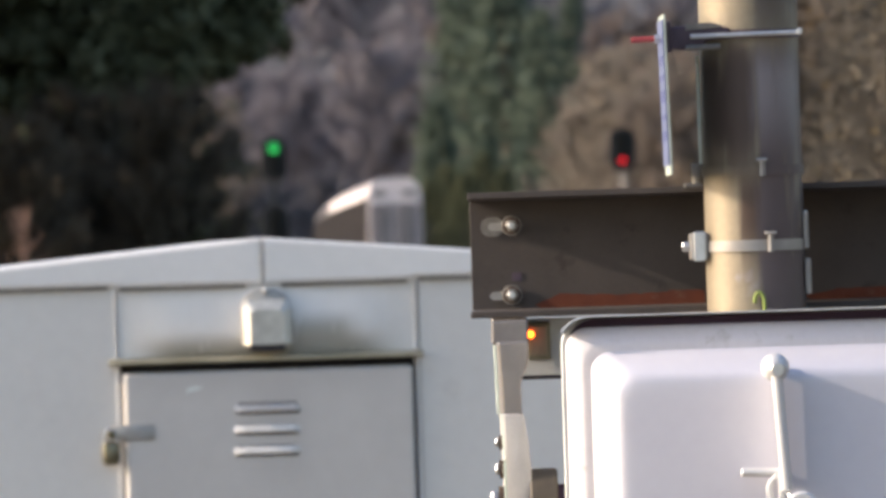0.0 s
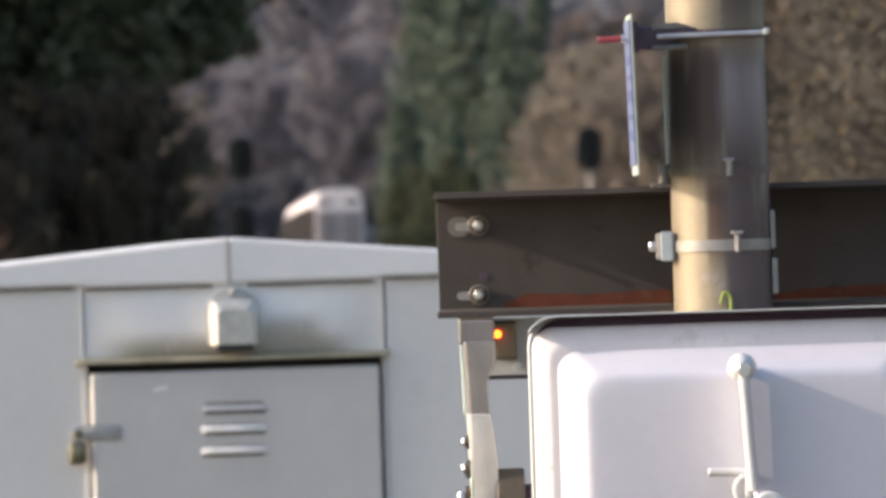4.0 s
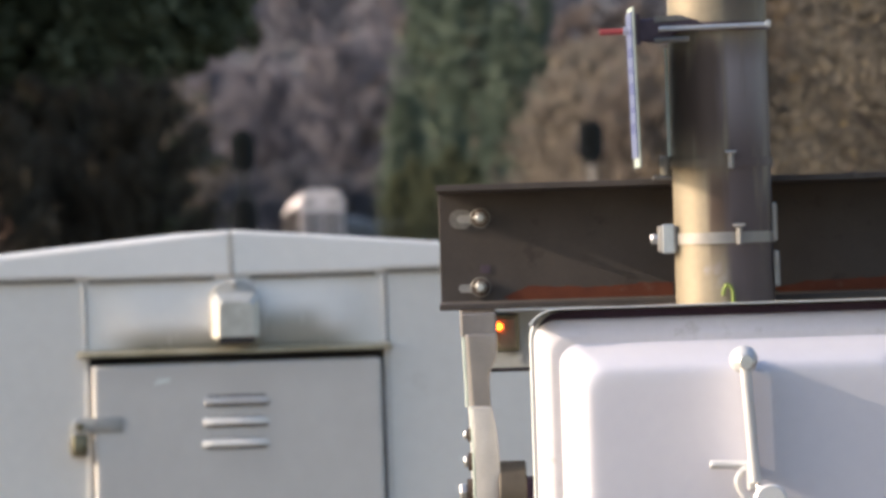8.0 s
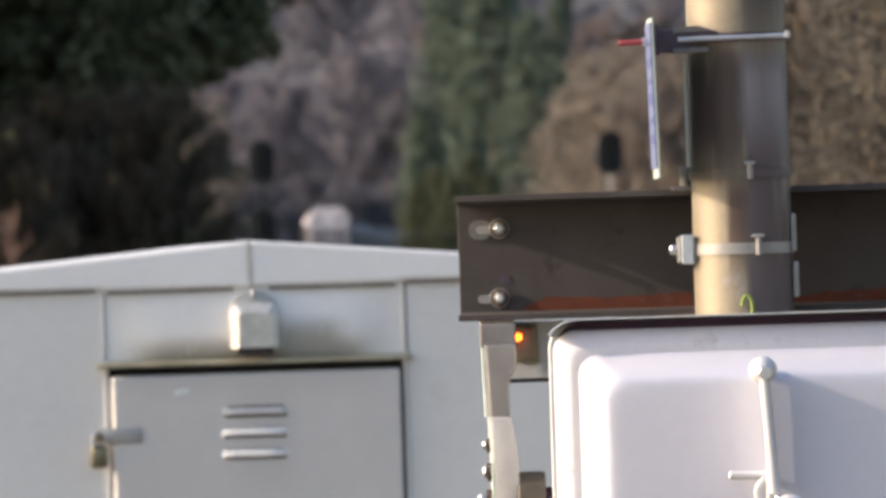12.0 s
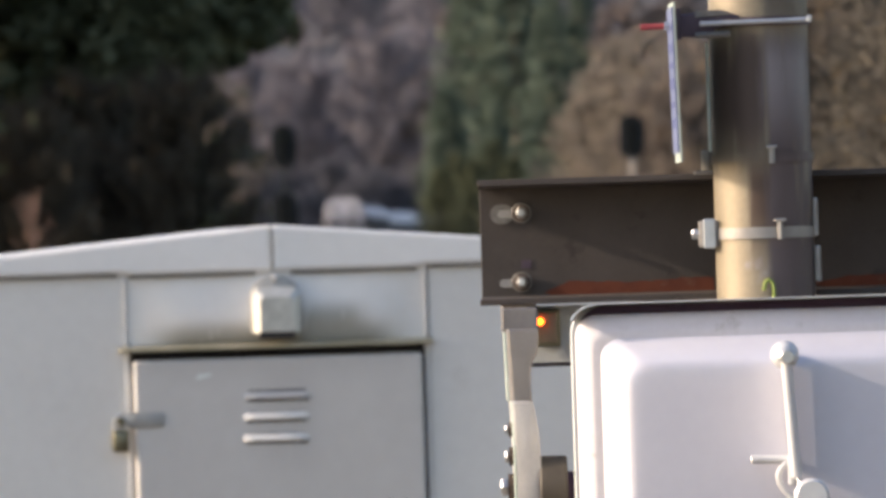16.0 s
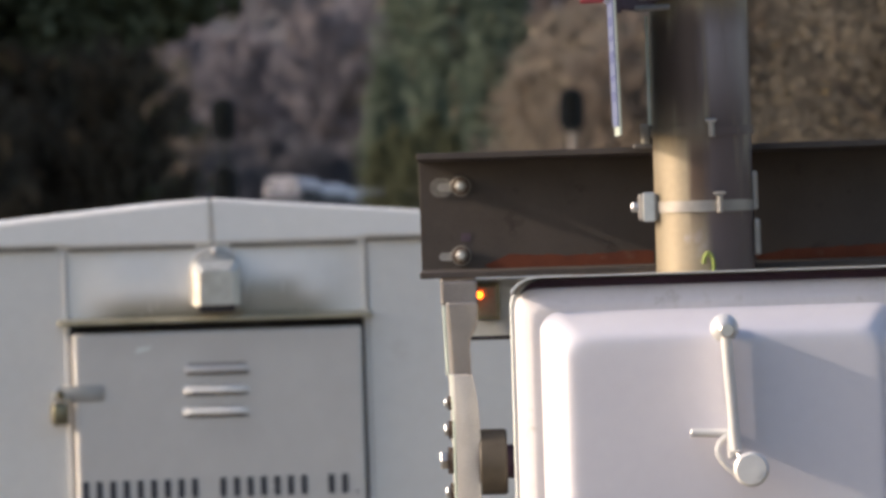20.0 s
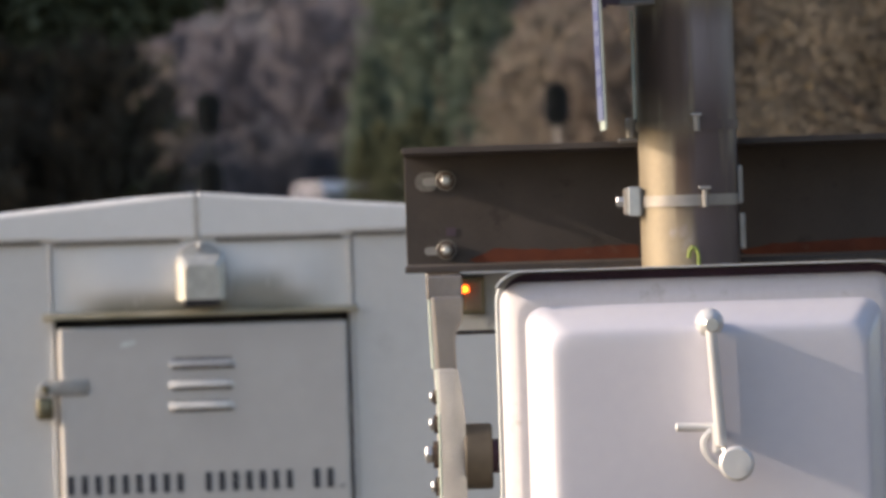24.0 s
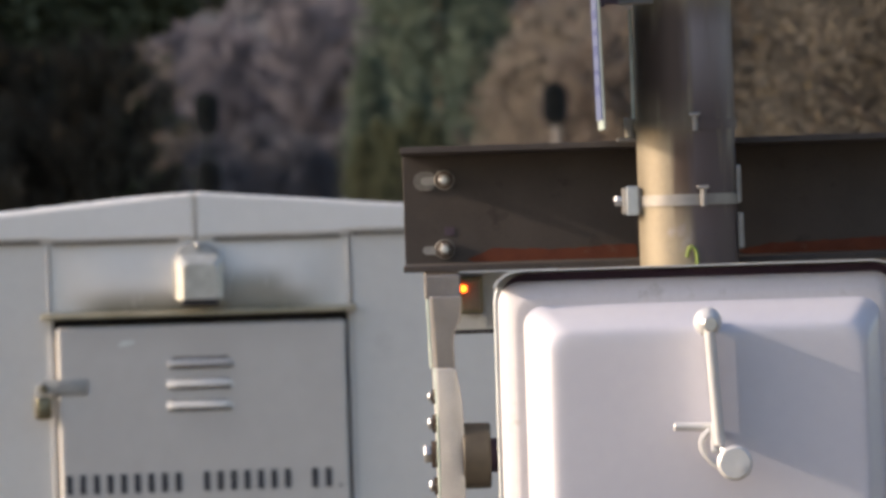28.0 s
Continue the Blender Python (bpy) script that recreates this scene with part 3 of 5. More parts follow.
            rings.append([(x0 + u * 0.172, -0.0115, z + 0.011), (x0 + u * 0.172, -0.012 - 0.006 * f, z + 0.005 * f), (x0 + u * 0.172, -0.012 - 0.010 * f, z - 0.004), (x0 + u * 0.172, -0.012 - 0.008 * f, z - 0.009), (x0 + u * 0.172, -0.0115, z - 0.010)])
        # top louvre keeps the door's tone as unlit; the lit lower two are paler
        part("louvre", loft(rings), M_DOOR if z > 1.88 else M_WALL, d, smooth=True)
        part("louvre_slot", slab(x0 + 0.008, x0 + 0.165, -0.0165, -0.0115, z - 0.0145, z - 0.0095), M_DARK, d)
        part("louvre_outline", slab(x0 + 0.012, x0 + 0.160, -0.0135, -0.0115, z + 0.0105, z + (0.0145 if z > 1.88 else 0.012)), M_GRIMESHADE, d)
    part("scuff", plate([(-0.21, 1.944), (-0.17, 1.953), (-0.166, 1.960), (-0.2, 1.958)], "y", -0.0135, -0.0125), M_WHITE, d, "pale scuff mark")
    # the stencilled line becomes plain upright bars
    for x0, x1, n in ((-0.358, -0.043, 9), (-0.005, 0.238, 7), (0.273, 0.343, 2)):
        step = (x1 - x0) / n
        for i in range(n):
            part("letter_bar", slab(x0 + step * (i + 0.14), x0 + step * (i + 0.60), -0.0145, -0.0115, 1.570, 1.619), M_LETTER, d, "plain dark lettering bar")
    part("letter_bar", slab(0.349, 0.355, -0.0145, -0.0115, 1.570, 1.577), M_LETTER, d, "plain dark lettering bar")
    part("hasp", slab(-0.405, -0.293, -0.018, -0.0115, 1.826, 1.866, 0.004), M_HASP, d, "folding grey-painted hasp", smooth=True)
    part("staple", slab(-0.412, -0.395, -0.042, -0.004, 1.835, 1.853, 0.005), M_BRASS, t)
    # padlock that hangs on the hasp
    p = thing("padlock", *(place @ Vector((-0.405, -0.026, 1.80))), "weathered brass padlock hanging on the shed door's hasp", "padlock")
    p.rotation_euler.z = radians(turn)
    part("lock_body", slab(-0.022, 0.022, -0.012, 0.012, -0.034, 0.024, 0.009, 3), M_BRASS, p, smooth=True)
    bm = bmesh.new()
    pts = [(-0.014, 0.02)] + [(-0.014 * math.cos(a), 0.045 + 0.014 * math.sin(a)) for a in [math.pi * i / 8 for i in range(9)]] + [(0.014, 0.02)]
    for a, b in zip(pts, pts[1:]):
        rod((a[0], 0, a[1]), (b[0], 0, b[1]), 0.0045, n=8, bm=bm)
    part("shackle", bm, M_STEEL, p, "steel shackle")
    # hooded lamp over the door
    l = thing("hooded_wall_lamp", *(place @ Vector((0.0, 0.0, 2.12))), "cast aluminium hooded wall lamp over the shed door", "wall lamp")
    l.rotation_euler.z = radians(turn)
    arch = [(-0.064, -0.055)] + [(-0.064 * math.cos(a), 0.030 + 0.058 * math.sin(a)) for a in [math.pi * i / 14 for i in range(15)]] + [(0.064, -0.055)]
    part("back_plate", plate([(x + 0.003, z) for x, z in arch], "y", -0.035, -0.005, 0.004), M_HASP, l, smooth=True)
    rings = []
    for y, wd, zt, zb in ((-0.030, 0.062, 0.056, -0.060), (-0.050, 0.061, 0.054, -0.060), (-0.054, 0.059, 0.048, -0.060), (-0.066, 0.047, 0.034, -0.060), (-0.069, 0.044, 0.030, -0.058)):
        rings.append([(-wd + 0.003, y, zb), (wd + 0.003, y, zb), (wd + 0.003, y, zt - 0.012), (wd - 0.009, y, zt), (-wd + 0.015, y, zt), (-wd + 0.003, y, zt - 0.012)])
    part("hood", loft(rings), M_HOOD, l)
    part("lens", slab(-0.043, 0.049, -0.067, -0.035, -0.076, -0.059, 0.004), M_DARK, l, "dark lamp opening")
    part("top_screw", ball((0.002, -0.040, 0.079), 0.008), M_STEEL, l, smooth=True)


# ---- the crossing mast with its gate drive ----
def build_mast():
    px, py = 0.445, 18.1
    t = thing("crossing_signal_mast", px, py, 0, "weathered aluminium crossing signal mast on a concrete foundation", "signal mast")
    part("foundation", slab(-0.4, 0.4, -0.4, 0.4, 0, 0.55, 0.03), M_CONC, t)
    part("base_casting", loft([[(r * math.cos(a), r * math.sin(a), z) for a in [2 * math.pi * i / 24 for i in range(24)]] for z, r in ((0.55, 0.19), (0.58, 0.19), (0.62, 0.12), (0.9, 0.085), (0.95, 0.085))]), M_POLE, t, smooth=True)
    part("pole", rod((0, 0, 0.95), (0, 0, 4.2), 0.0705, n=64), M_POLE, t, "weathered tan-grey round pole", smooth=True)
    part("pole_cap", ball((0, 0, 4.2), 0.075, squash=(1, 1, 0.5)), M_POLE, t, smooth=True)

    def band(z, hgt, label):
        """A strap round the pole with a bolted lug at the side."""
        b = part("band", rod((0, 0, z - hgt / 2), (0, 0, z + hgt / 2), 0.0735, n=64), M_BAND, t, label, smooth=True)
        return b

    b = band(2.349, 0.014, "thin dull strap round the pole")
    b.data.materials[0] = M_POLE
    part("band_bolt", rod((0.012, -0.078, 2.340), (0.012, -0.078, 2.366), 0.0045, n=8), M_BAND, b)
    part("band_bolt_head", slab(0.004, 0.020, -0.086, -0.070, 2.361, 2.366, 0.002), M_BAND, b)
    b = band(2.242, 0.016, "thin galvanised strap round the pole")
    part("band_bolt", rod((0.021, -0.078, 2.232), (0.021, -0.078, 2.262), 0.0045, n=8), M_BAND, b)
    part("band_bolt_head", slab(0.012, 0.030, -0.087, -0.070, 2.257, 2.262, 0.002), M_BAND, b)
    part("lug", slab(-0.093, -0.066, -0.030, 0.060, 2.224, 2.262, 0.003), M_BAND, b, "clamp lug")
    part("lug_plate", slab(-0.088, -0.070, -0.034, -0.028, 2.222, 2.264, 0.002), M_STEEL, b)
    part("lug_bolt", rod((-0.104, 0.0, 2.243), (-0.09, 0.0, 2.243), 0.008, n=6, cap=0.002), M_STEEL, b)
    part("lug", slab(0.0685, 0.077, -0.02, 0.06, 2.235, 2.29, 0.003), M_BAND, b)
    part("lug", slab(0.0695, 0.079, -0.02, 0.06, 2.17, 2.222, 0.003), M_BAND, b)
    # stub post of the upper strap, on the channel's edge
    part("strap_stub", rod((-0.078, 0.02, 2.331), (-0.078, 0.02, 2.362), 0.009, n=12, cap=0.002), M_BAND, t)
    part("strap_foot", slab(-0.098, -0.066, 0.0, 0.05, 2.3275, 2.3335, 0.002), M_WASHER, t)
    # looped ground wire
    bm = bmesh.new()
    pts = [(0.002 + 0.007 * math.cos(a), -0.077, 2.160 + 0.015 * math.sin(a)) for a in [math.pi * (i / 7) for i in range(8)]]
    for a, c in zip(pts, pts[1:]):
        rod(a, c, 0.0028, n=8, bm=bm)
    rod(pts[0], (0.009, -0.077, 2.10), 0.0028, n=8, bm=bm)
    part("ground_wire", bm, M_CONDUIT, t, "yellow-green ground wire loop")
    # pale strip added down the side as the pole's sunlit edge
    part("edge_glint", rod((-0.0740, -0.012, 2.36), (-0.0745, -0.014, 2.515), 0.0024, n=8), M_SIGNEDGE, t, "thin pale strip for the sunlit edge of the pole")
    # sign bracket and its strap
    b = part("sign_strap", rod((0, 0, 2.537), (0, 0, 2.549), 0.074, n=64), M_BRACKET, t, "dark sign strap")
    part("strap_bar", rod((-0.085, -0.082, 2.541), (0.073, -0.076, 2.543), 0.0038, n=10, cap=0.001), M_STEEL, b, "bright steel bar across the pole")
    part("strap_tip", slab(0.067, 0.075, -0.082, -0.068, 2.539, 2.549, 0.002), M_STEEL, b)
    part("sign_bracket", plate([(-0.117, 2.524), (-0.117, 2.556), (-0.06, 2.558), (-0.028, 2.552), (-0.03, 2.540), (-0.062, 2.534), (-0.07, 2.522)], "y", -0.072, -0.045, 0.003), M_BRACKET, t, "dark purple-brown bracket arm")
    # lighter plate paints the highlight on the bracket's top
    part("bracket_glint", plate([(-0.091, 2.550), (-0.091, 2.559), (-0.055, 2.5605), (-0.034, 2.554)], "y", -0.0745, -0.0725), M_WASHER, t, "pale plate for the highlight along the bracket top")
    part("lower_clip", rod((-0.092, -0.078, 2.525), (-0.042, -0.078, 2.526), 0.0045, n=10, cap=0.001), M_WASHER, t, "dull grey clip under the bracket")
    part("bracket_nut", rod((-0.115, -0.06, 2.541), (-0.098, -0.06, 2.541), 0.012, n=6), M_BRACKET, t)
    part("through_bolt", rod((-0.169, -0.06, 2.539), (-0.117, -0.06, 2.540), 0.0045, n=10, cap=0.001), M_RED, t, "red-painted through bolt")
    # blue notice, seen nearly edge on, hung from the bracket
    s = thing("blue_notice_sign", px - 0.122, py - 0.045, 2.459, "small blue notice plate with white border, seen edge-on on the mast", "sign")
    s.rotation_euler = (0, radians(-1.0), radians(0.9))
    part("sign_plate", slab(-0.001, 0.0015, -0.115, 0.115, -0.1135, 0.1135), M_SIGNEDGE, s, "white-edged aluminium plate")
    part("blue_face", slab(-0.0035, -0.0015, -0.108, 0.108, -0.100, 0.106), M_BLUE, s, "blue reflective sheeting")
    for z, hh in ((0.078, 0.004), (0.052, 0.010), (0.026, 0.006), (0.002, 0.012), (-0.03, 0.006), (-0.055, 0.010)):
        part("lettering_bar", slab(-0.0040, -0.0036, -0.085, 0.085, z - hh, z + hh * 0.4), M_LETTERBLUE, s, "unreadable lettering")
    part("sign_bolt", rod((-0.012, -0.02, 0.081), (0.004, -0.02, 0.081), 0.007, n=6), M_STEEL, s)
    part("sign_hanger", slab(-0.0005, 0.012, -0.03, 0.0, 0.06, 0.105, 0.002), M_BRACKET, s)


def build_gate_channel():
    t = thing("gate_arm_channel", 0.45, 18.30, 2.15, "dark brown steel channel, rusty along its lower edge, behind the mast", "steel channel")
    t.rotation_euler.z = radians(-1.5)
    x0, x1 = -0.410, 0.46
    # C section: web with both flanges towards the front
    pts = [(-0.125, 0.0), (-0.125, 0.009), (-0.005, 0.012), (-0.005, 0.168), (-0.125, 0.171), (-0.125, 0.180), (0.004, 0.180), (0.004, 0.0)]
    part("channel_section", plate(pts, "x", x0, x1, 0.0012), M_BEAM, t)
    # rust along the foot of the web: ragged upper edge
    rnd = random.Random(4)
    for a, b in ((x0 + 0.09, -0.075), (0.07, x1 - 0.004)):
        n = 40
        top = [(a + (b - a) * i / n, (0.0295 + 0.0018 * math.sin(i * 0.23 + a * 40) + rnd.uniform(-0.0012, 0.0012)) * min(1, 0.6 + i / 14)) for i in range(n + 1)]
        low = [(b, 0.0115), (a + 0.01, 0.0115)]
        part("rust_streak", plate(top[::-1] + low[::-1], "y", -0.0062, -0.0052), M_RUST, t, "orange rust along the lower edge")
    for (sx, sz), (bx, bz) in (((-0.378, 0.131), (-0.350, 0.132)), ((-0.378, 0.031), (-0.352, 0.032))):
        if sz > 0.1:
            part("slot_washer", plate(round_rect(sx, sz, 0.034, 0.028, 0.0139), "y", -0.008, -0.0052), M_WASHER, t, "slotted hole with bare washer")
        part("slot", plate(round_rect(sx + 0.006, sz, 0.024, 0.012, 0.0058), "y", -0.0092, -0.0080), M_BAND, t)
        hex_bolt("bolt", (bx, -0.008, bz), (0, -1, 0), 0.0150, t, "bright hexagon bolt and washer")
    part("stamp", slab(-0.352, -0.338, -0.0060, -0.0052, 0.052, 0.064), M_BRACKET, t)


def build_gate_drive():
    """The drive housing with its pillow-shaped cover, on the front of the mast."""
    cx, w, h = 0.4455, 0.571, 0.73
    top = 2.150
    cz = top - h / 2
    t = thing("gate_drive_housing", cx, 17.62, cz - h / 2, "white enamelled gate drive housing with pillow-shaped cover", "gate drive")
    lz = h / 2

    def ring(inset, y, r, drop=0.0, left=0.0):
        # the slope on the hinge side is narrower than on the latch side
        wide = 0.38 * max(inset - 0.014, 0)
        return [(x + (wide if x > 0 else -left), y, z) for x, z in round_rect(0, lz - drop, w - 2 * inset, h - 2 * inset, max(r - inset, 0.008))]

    R = 0.042
    part("back_housing", loft([ring(0.02, 0.40, R), ring(0.004, 0.38, R), ring(0.002, 0.14, R), ring(0.0, 0.12, R), ring(0.0, 0.098, R), ring(0.002, 0.095, R)]), M_RIM, t, "pale cast housing rim", smooth=True)
    part("gasket", loft([ring(0.004, 0.094, R, 0.0, -0.006), ring(0.004, 0.083, R, 0.0, -0.006)]), M_PURPLE, t, "dark purple rubber gasket", smooth=True)
    # flange: a sloped lip, then a flat strip where the raised centre begins
    lip = ((0.011, 0.082, R), (0.011, 0.069, R), (0.0125, 0.0635, R), (0.016, 0.0585, 0.045), (0.022, 0.0535, 0.050), (0.029, 0.0482, 0.057), (0.0335, 0.0456, 0.061), (0.0365, 0.0449, 0.064), (0.0455, 0.0447, 0.073))
    face = ((0.0455, 0.0447, 0.073), (0.0485, 0.0425, 0.077), (0.054, 0.0350, 0.083), (0.062, 0.0250, 0.092), (0.070, 0.0145, 0.100), (0.076, 0.0070, 0.107), (0.080, 0.0032, 0.112), (0.085, 0.0010, 0.117), (0.091, 0.0002, 0.123), (0.100, 0.0, 0.132), (0.126, 0.0, 0.162))
    c = part("cover", loft([ring(a, b, r, 0.005, 0.005) for a, b, r in face]), M_BOX, t, "white enamel cover with raised centre", smooth=True)
    part("cover_flange", loft([ring(a, b, r, 0.005, 0.005) for a, b, r in lip], False, False), M_FLANGE, c, "flange round the cover, a slightly warmer white", smooth=True)
    # thin drip shield bent round the top corners
    arch = []
    for off in (0.0055, 0.0025):
        row = []
        for sx, a0, a1 in ((-1, 152, 90), (1, 90, 28)):
            for k in range(7):
                a = radians(a0 + (a1 - a0) * k / 6)
                row.append((sx * (w / 2 - R) + (R + off) * math.cos(a), h - R + (R + off * 0.6 - 0.003) * math.sin(a)))
        arch += row if off > 0.004 else row[::-1]
    part("drip_shield", plate(arch, "y", 0.034, 0.12), M_RIM, t, "thin drip shield along the housing top")
    # locking bar: ball knob, bar, peg, loop and round lock
    x0, z0 = 0.010, lz + (2.071 - cz)
    hd = part("locking_bar", plate([(-0.066, z0 - 0.004), (-0.0036, z0 - 0.004), (-0.0030, z0 - 0.16), (-0.058, z0 - 0.172)], "x", x0 - 0.006, x0 + 0.006, 0.003), M_HANDLE, c, "polished locking bar standing off the cover", smooth=True)
    hd.matrix_basis = Matrix.Translation((x0, 0, z0)) @ pose(0, 0, 0, 0, -3.4, 0) @ Matrix.Translation((-x0, 0, -z0))
    part("bar_edge", rod((x0, -0.066, z0 - 0.004), (x0, -0.058, z0 - 0.172), 0.0078, n=20, cap=0.002), M_HANDLE, hd, smooth=True)
    part("knob", ball((x0 - 0.001, -0.052, z0), 0.0200), M_HANDLE, c, "round knob", smooth=True)
    part("knob_stem", rod((x0, 0.004, z0), (x0, -0.05, z0), 0.009, n=12), M_HANDLE, c)
    part("knob_screw", rod((x0 + 0.002, -0.068, z0 - 0.003), (x0 + 0.002, -0.076, z0 - 0.003), 0.011, n=16, cap=0.002), M_STEEL, c, smooth=True)
    part("peg", rod((x0 - 0.052, -0.030, z0 - 0.144), (x0 + 0.002, -0.030, z0 - 0.146), 0.0062, n=12, cap=0.002), M_HANDLE, c, smooth=True)
    part("peg_stem", rod((x0 + 0.002, 0.003, z0 - 0.15), (x0 + 0.002, -0.040, z0 - 0.15), 0.007, n=10), M_HANDLE, c)
    part("catch", slab(x0 - 0.001, x0 + 0.010, -0.044, -0.020, z0 - 0.182, z0 - 0.140, 0.003), M_HANDLE, c)
    bm = bmesh.new()
    pts = [(x0 + dx / 1000, -0.034, z0 + dz / 1000) for dx, dz in ((-2, -150), (-9, -156), (-13.5, -163), (-14.5, -171), (-12, -180), (-5, -190), (5, -199), (15, -206))]
    for a, b in zip(pts, pts[1:]):
        rod(a, b, 0.0046, n=10, bm=bm)
    part("loop", bm, M_HANDLE, c, "bent steel loop", smooth=True)
    lk = thing("round_lock", cx + 0.040, 17.62 - 0.066, 1.8745, "round steel disc lock hanging on the drive cover's bar", "padlock")
    part("lock_disc", rod((0, 0.010, 0), (0, -0.014, 0), 0.0245, n=32, cap=0.004), M_HANDLE, lk, smooth=True)
    part("keyhole_cover", rod((0.008, -0.013, -0.006), (0.008, -0.016, -0.006), 0.006, n=12), M_HANDLE, lk)
    part("lock_link", rod((-0.012, 0.006, 0.012), (-0.022, 0.020, 0.034), 0.004, n=8), M_STEEL, lk)


def build_gate_arm():
    """The arm bracket on the end of the drive's shaft, raised upright."""
    t = thing("gate_arm_bracket", 0.09, 17.95, 1.89, "bare cast aluminium gate arm bracket, raised upright beside the drive", "gate bracket")
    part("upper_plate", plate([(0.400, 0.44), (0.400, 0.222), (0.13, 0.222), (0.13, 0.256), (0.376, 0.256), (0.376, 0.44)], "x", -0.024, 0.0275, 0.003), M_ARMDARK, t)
    # middle casting narrows below the knee
    bm = plate([(-0.0205, 0.226), (-0.0155, 0.118), (0.0155, 0.118), (0.0145, 0.160), (0.0155, 0.170), (0.0195, 0.181), (0.0245, 0.191), (0.0268, 0.202), (0.0272, 0.226)], "y", 0.05, 0.22, 0.003)
    for v in bm.verts:
        v.co.x += 0.004 * (v.co.x < 0) - (v.co.y - 0.05) * 0.026
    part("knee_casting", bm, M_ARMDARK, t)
    side = [(-0.0155, 0.124), (0.0158, 0.124), (0.0175, 0.112), (0.0225, 0.082), (0.0245, 0.050), (0.0248, 0.0), (0.0235, -0.06), (0.021, -0.28), (-0.013, -0.28), (-0.0138, -0.06), (-0.0132, 0.0), (-0.0142, 0.07)]
    bm = plate(side, "y", -0.085, 0.10, 0.003)
    for v in bm.verts:
        v.co.x += 0.0032 * (v.co.x < 0) - (v.co.y + 0.085) * 0.026
    # pale beads stand in for sunlight on the arm's left edge
    part("lit_edge_bead", rod((-0.0135, -0.082, -0.28), (-0.0118, -0.082, 0.06), 0.0022, n=10), M_SIGNEDGE, t, "pale bead for the sunlit edge of the casting")
    part("lit_edge_bead", rod((-0.0118, -0.082, 0.06), (-0.0140, -0.060, 0.124), 0.0022, n=10), M_SIGNEDGE, t)
    part("lit_edge_bead", rod((-0.0185, 0.046, 0.124), (-0.0210, 0.046, 0.222), 0.0024, n=10), M_SIGNEDGE, t)
    part("lower_plate", bm, M_ARM, t, "cast arm, bowed towards the hub", smooth=True)
    for z, r, out in ((0.085, 0.010, 0.005), (0.047, 0.013, 0.006), (0.004, 0.019, 0.013), (-0.041, 0.013, 0.006), (-0.10, 0.012, 0.006)):
        b = part("bolt", rod((-0.012, -0.05, z), (-0.018 - out * 0.3, -0.05, z), r, n=16), M_GRIMESHADE, t, "bolt with a rusty washer")
        part("bolt_head", rod((-0.018 - out * 0.3, -0.05, z), (-0.020 - out, -0.05, z), r * 0.72, n=6, cap=0.002), M_STEEL, b, "bright bolt head")
    part("hub", rod((0.022, -0.05, 0.0), (0.0615, -0.05, 0.0), 0.0465, n=40, cap=0.003), M_HUB, t, "brown bronze hub", smooth=True)
    part("shaft", rod((0.06, -0.05, 0.0), (0.08, -0.05, 0.0), 0.024, n=24), M_PURPLE, t, "dark shaft seal", smooth=True)
    # small amber tell-tale lamp behind the bracket, under the channel
    l = thing("amber_indicator_lamp", 0.1345, 18.28, 2.115, "small tan lamp box with a lit amber bulb under the channel", "indicator lamp")
    part("lamp_box", slab(-0.0185, 0.0165, 0.0, 0.04, -0.027, 0.027, 0.003), M_BRASS, l)
    part("lamp_lens", slab(-0.014, 0.012, -0.004, 0.002, -0.022, 0.022, 0.002), M_TAN, l)
    part("amber_bulb", ball((-0.0125, -0.006, 0.0095), 0.0054), M_AMBER, l, "glowing amber bulb", smooth=True)
    part("mounting_plate", slab(-0.045, 0.055, 0.04, 0.046, -0.056, 0.032), M_RIM, l)
    part("plate_edge", slab(-0.03, 0.03, 0.034, 0.041, -0.056, -0.050), M_DARK, l)
    part("plate_bolt", rod((0.016, 0.04, -0.036), (0.016, 0.022, -0.036), 0.006, n=6), M_STEEL, l)


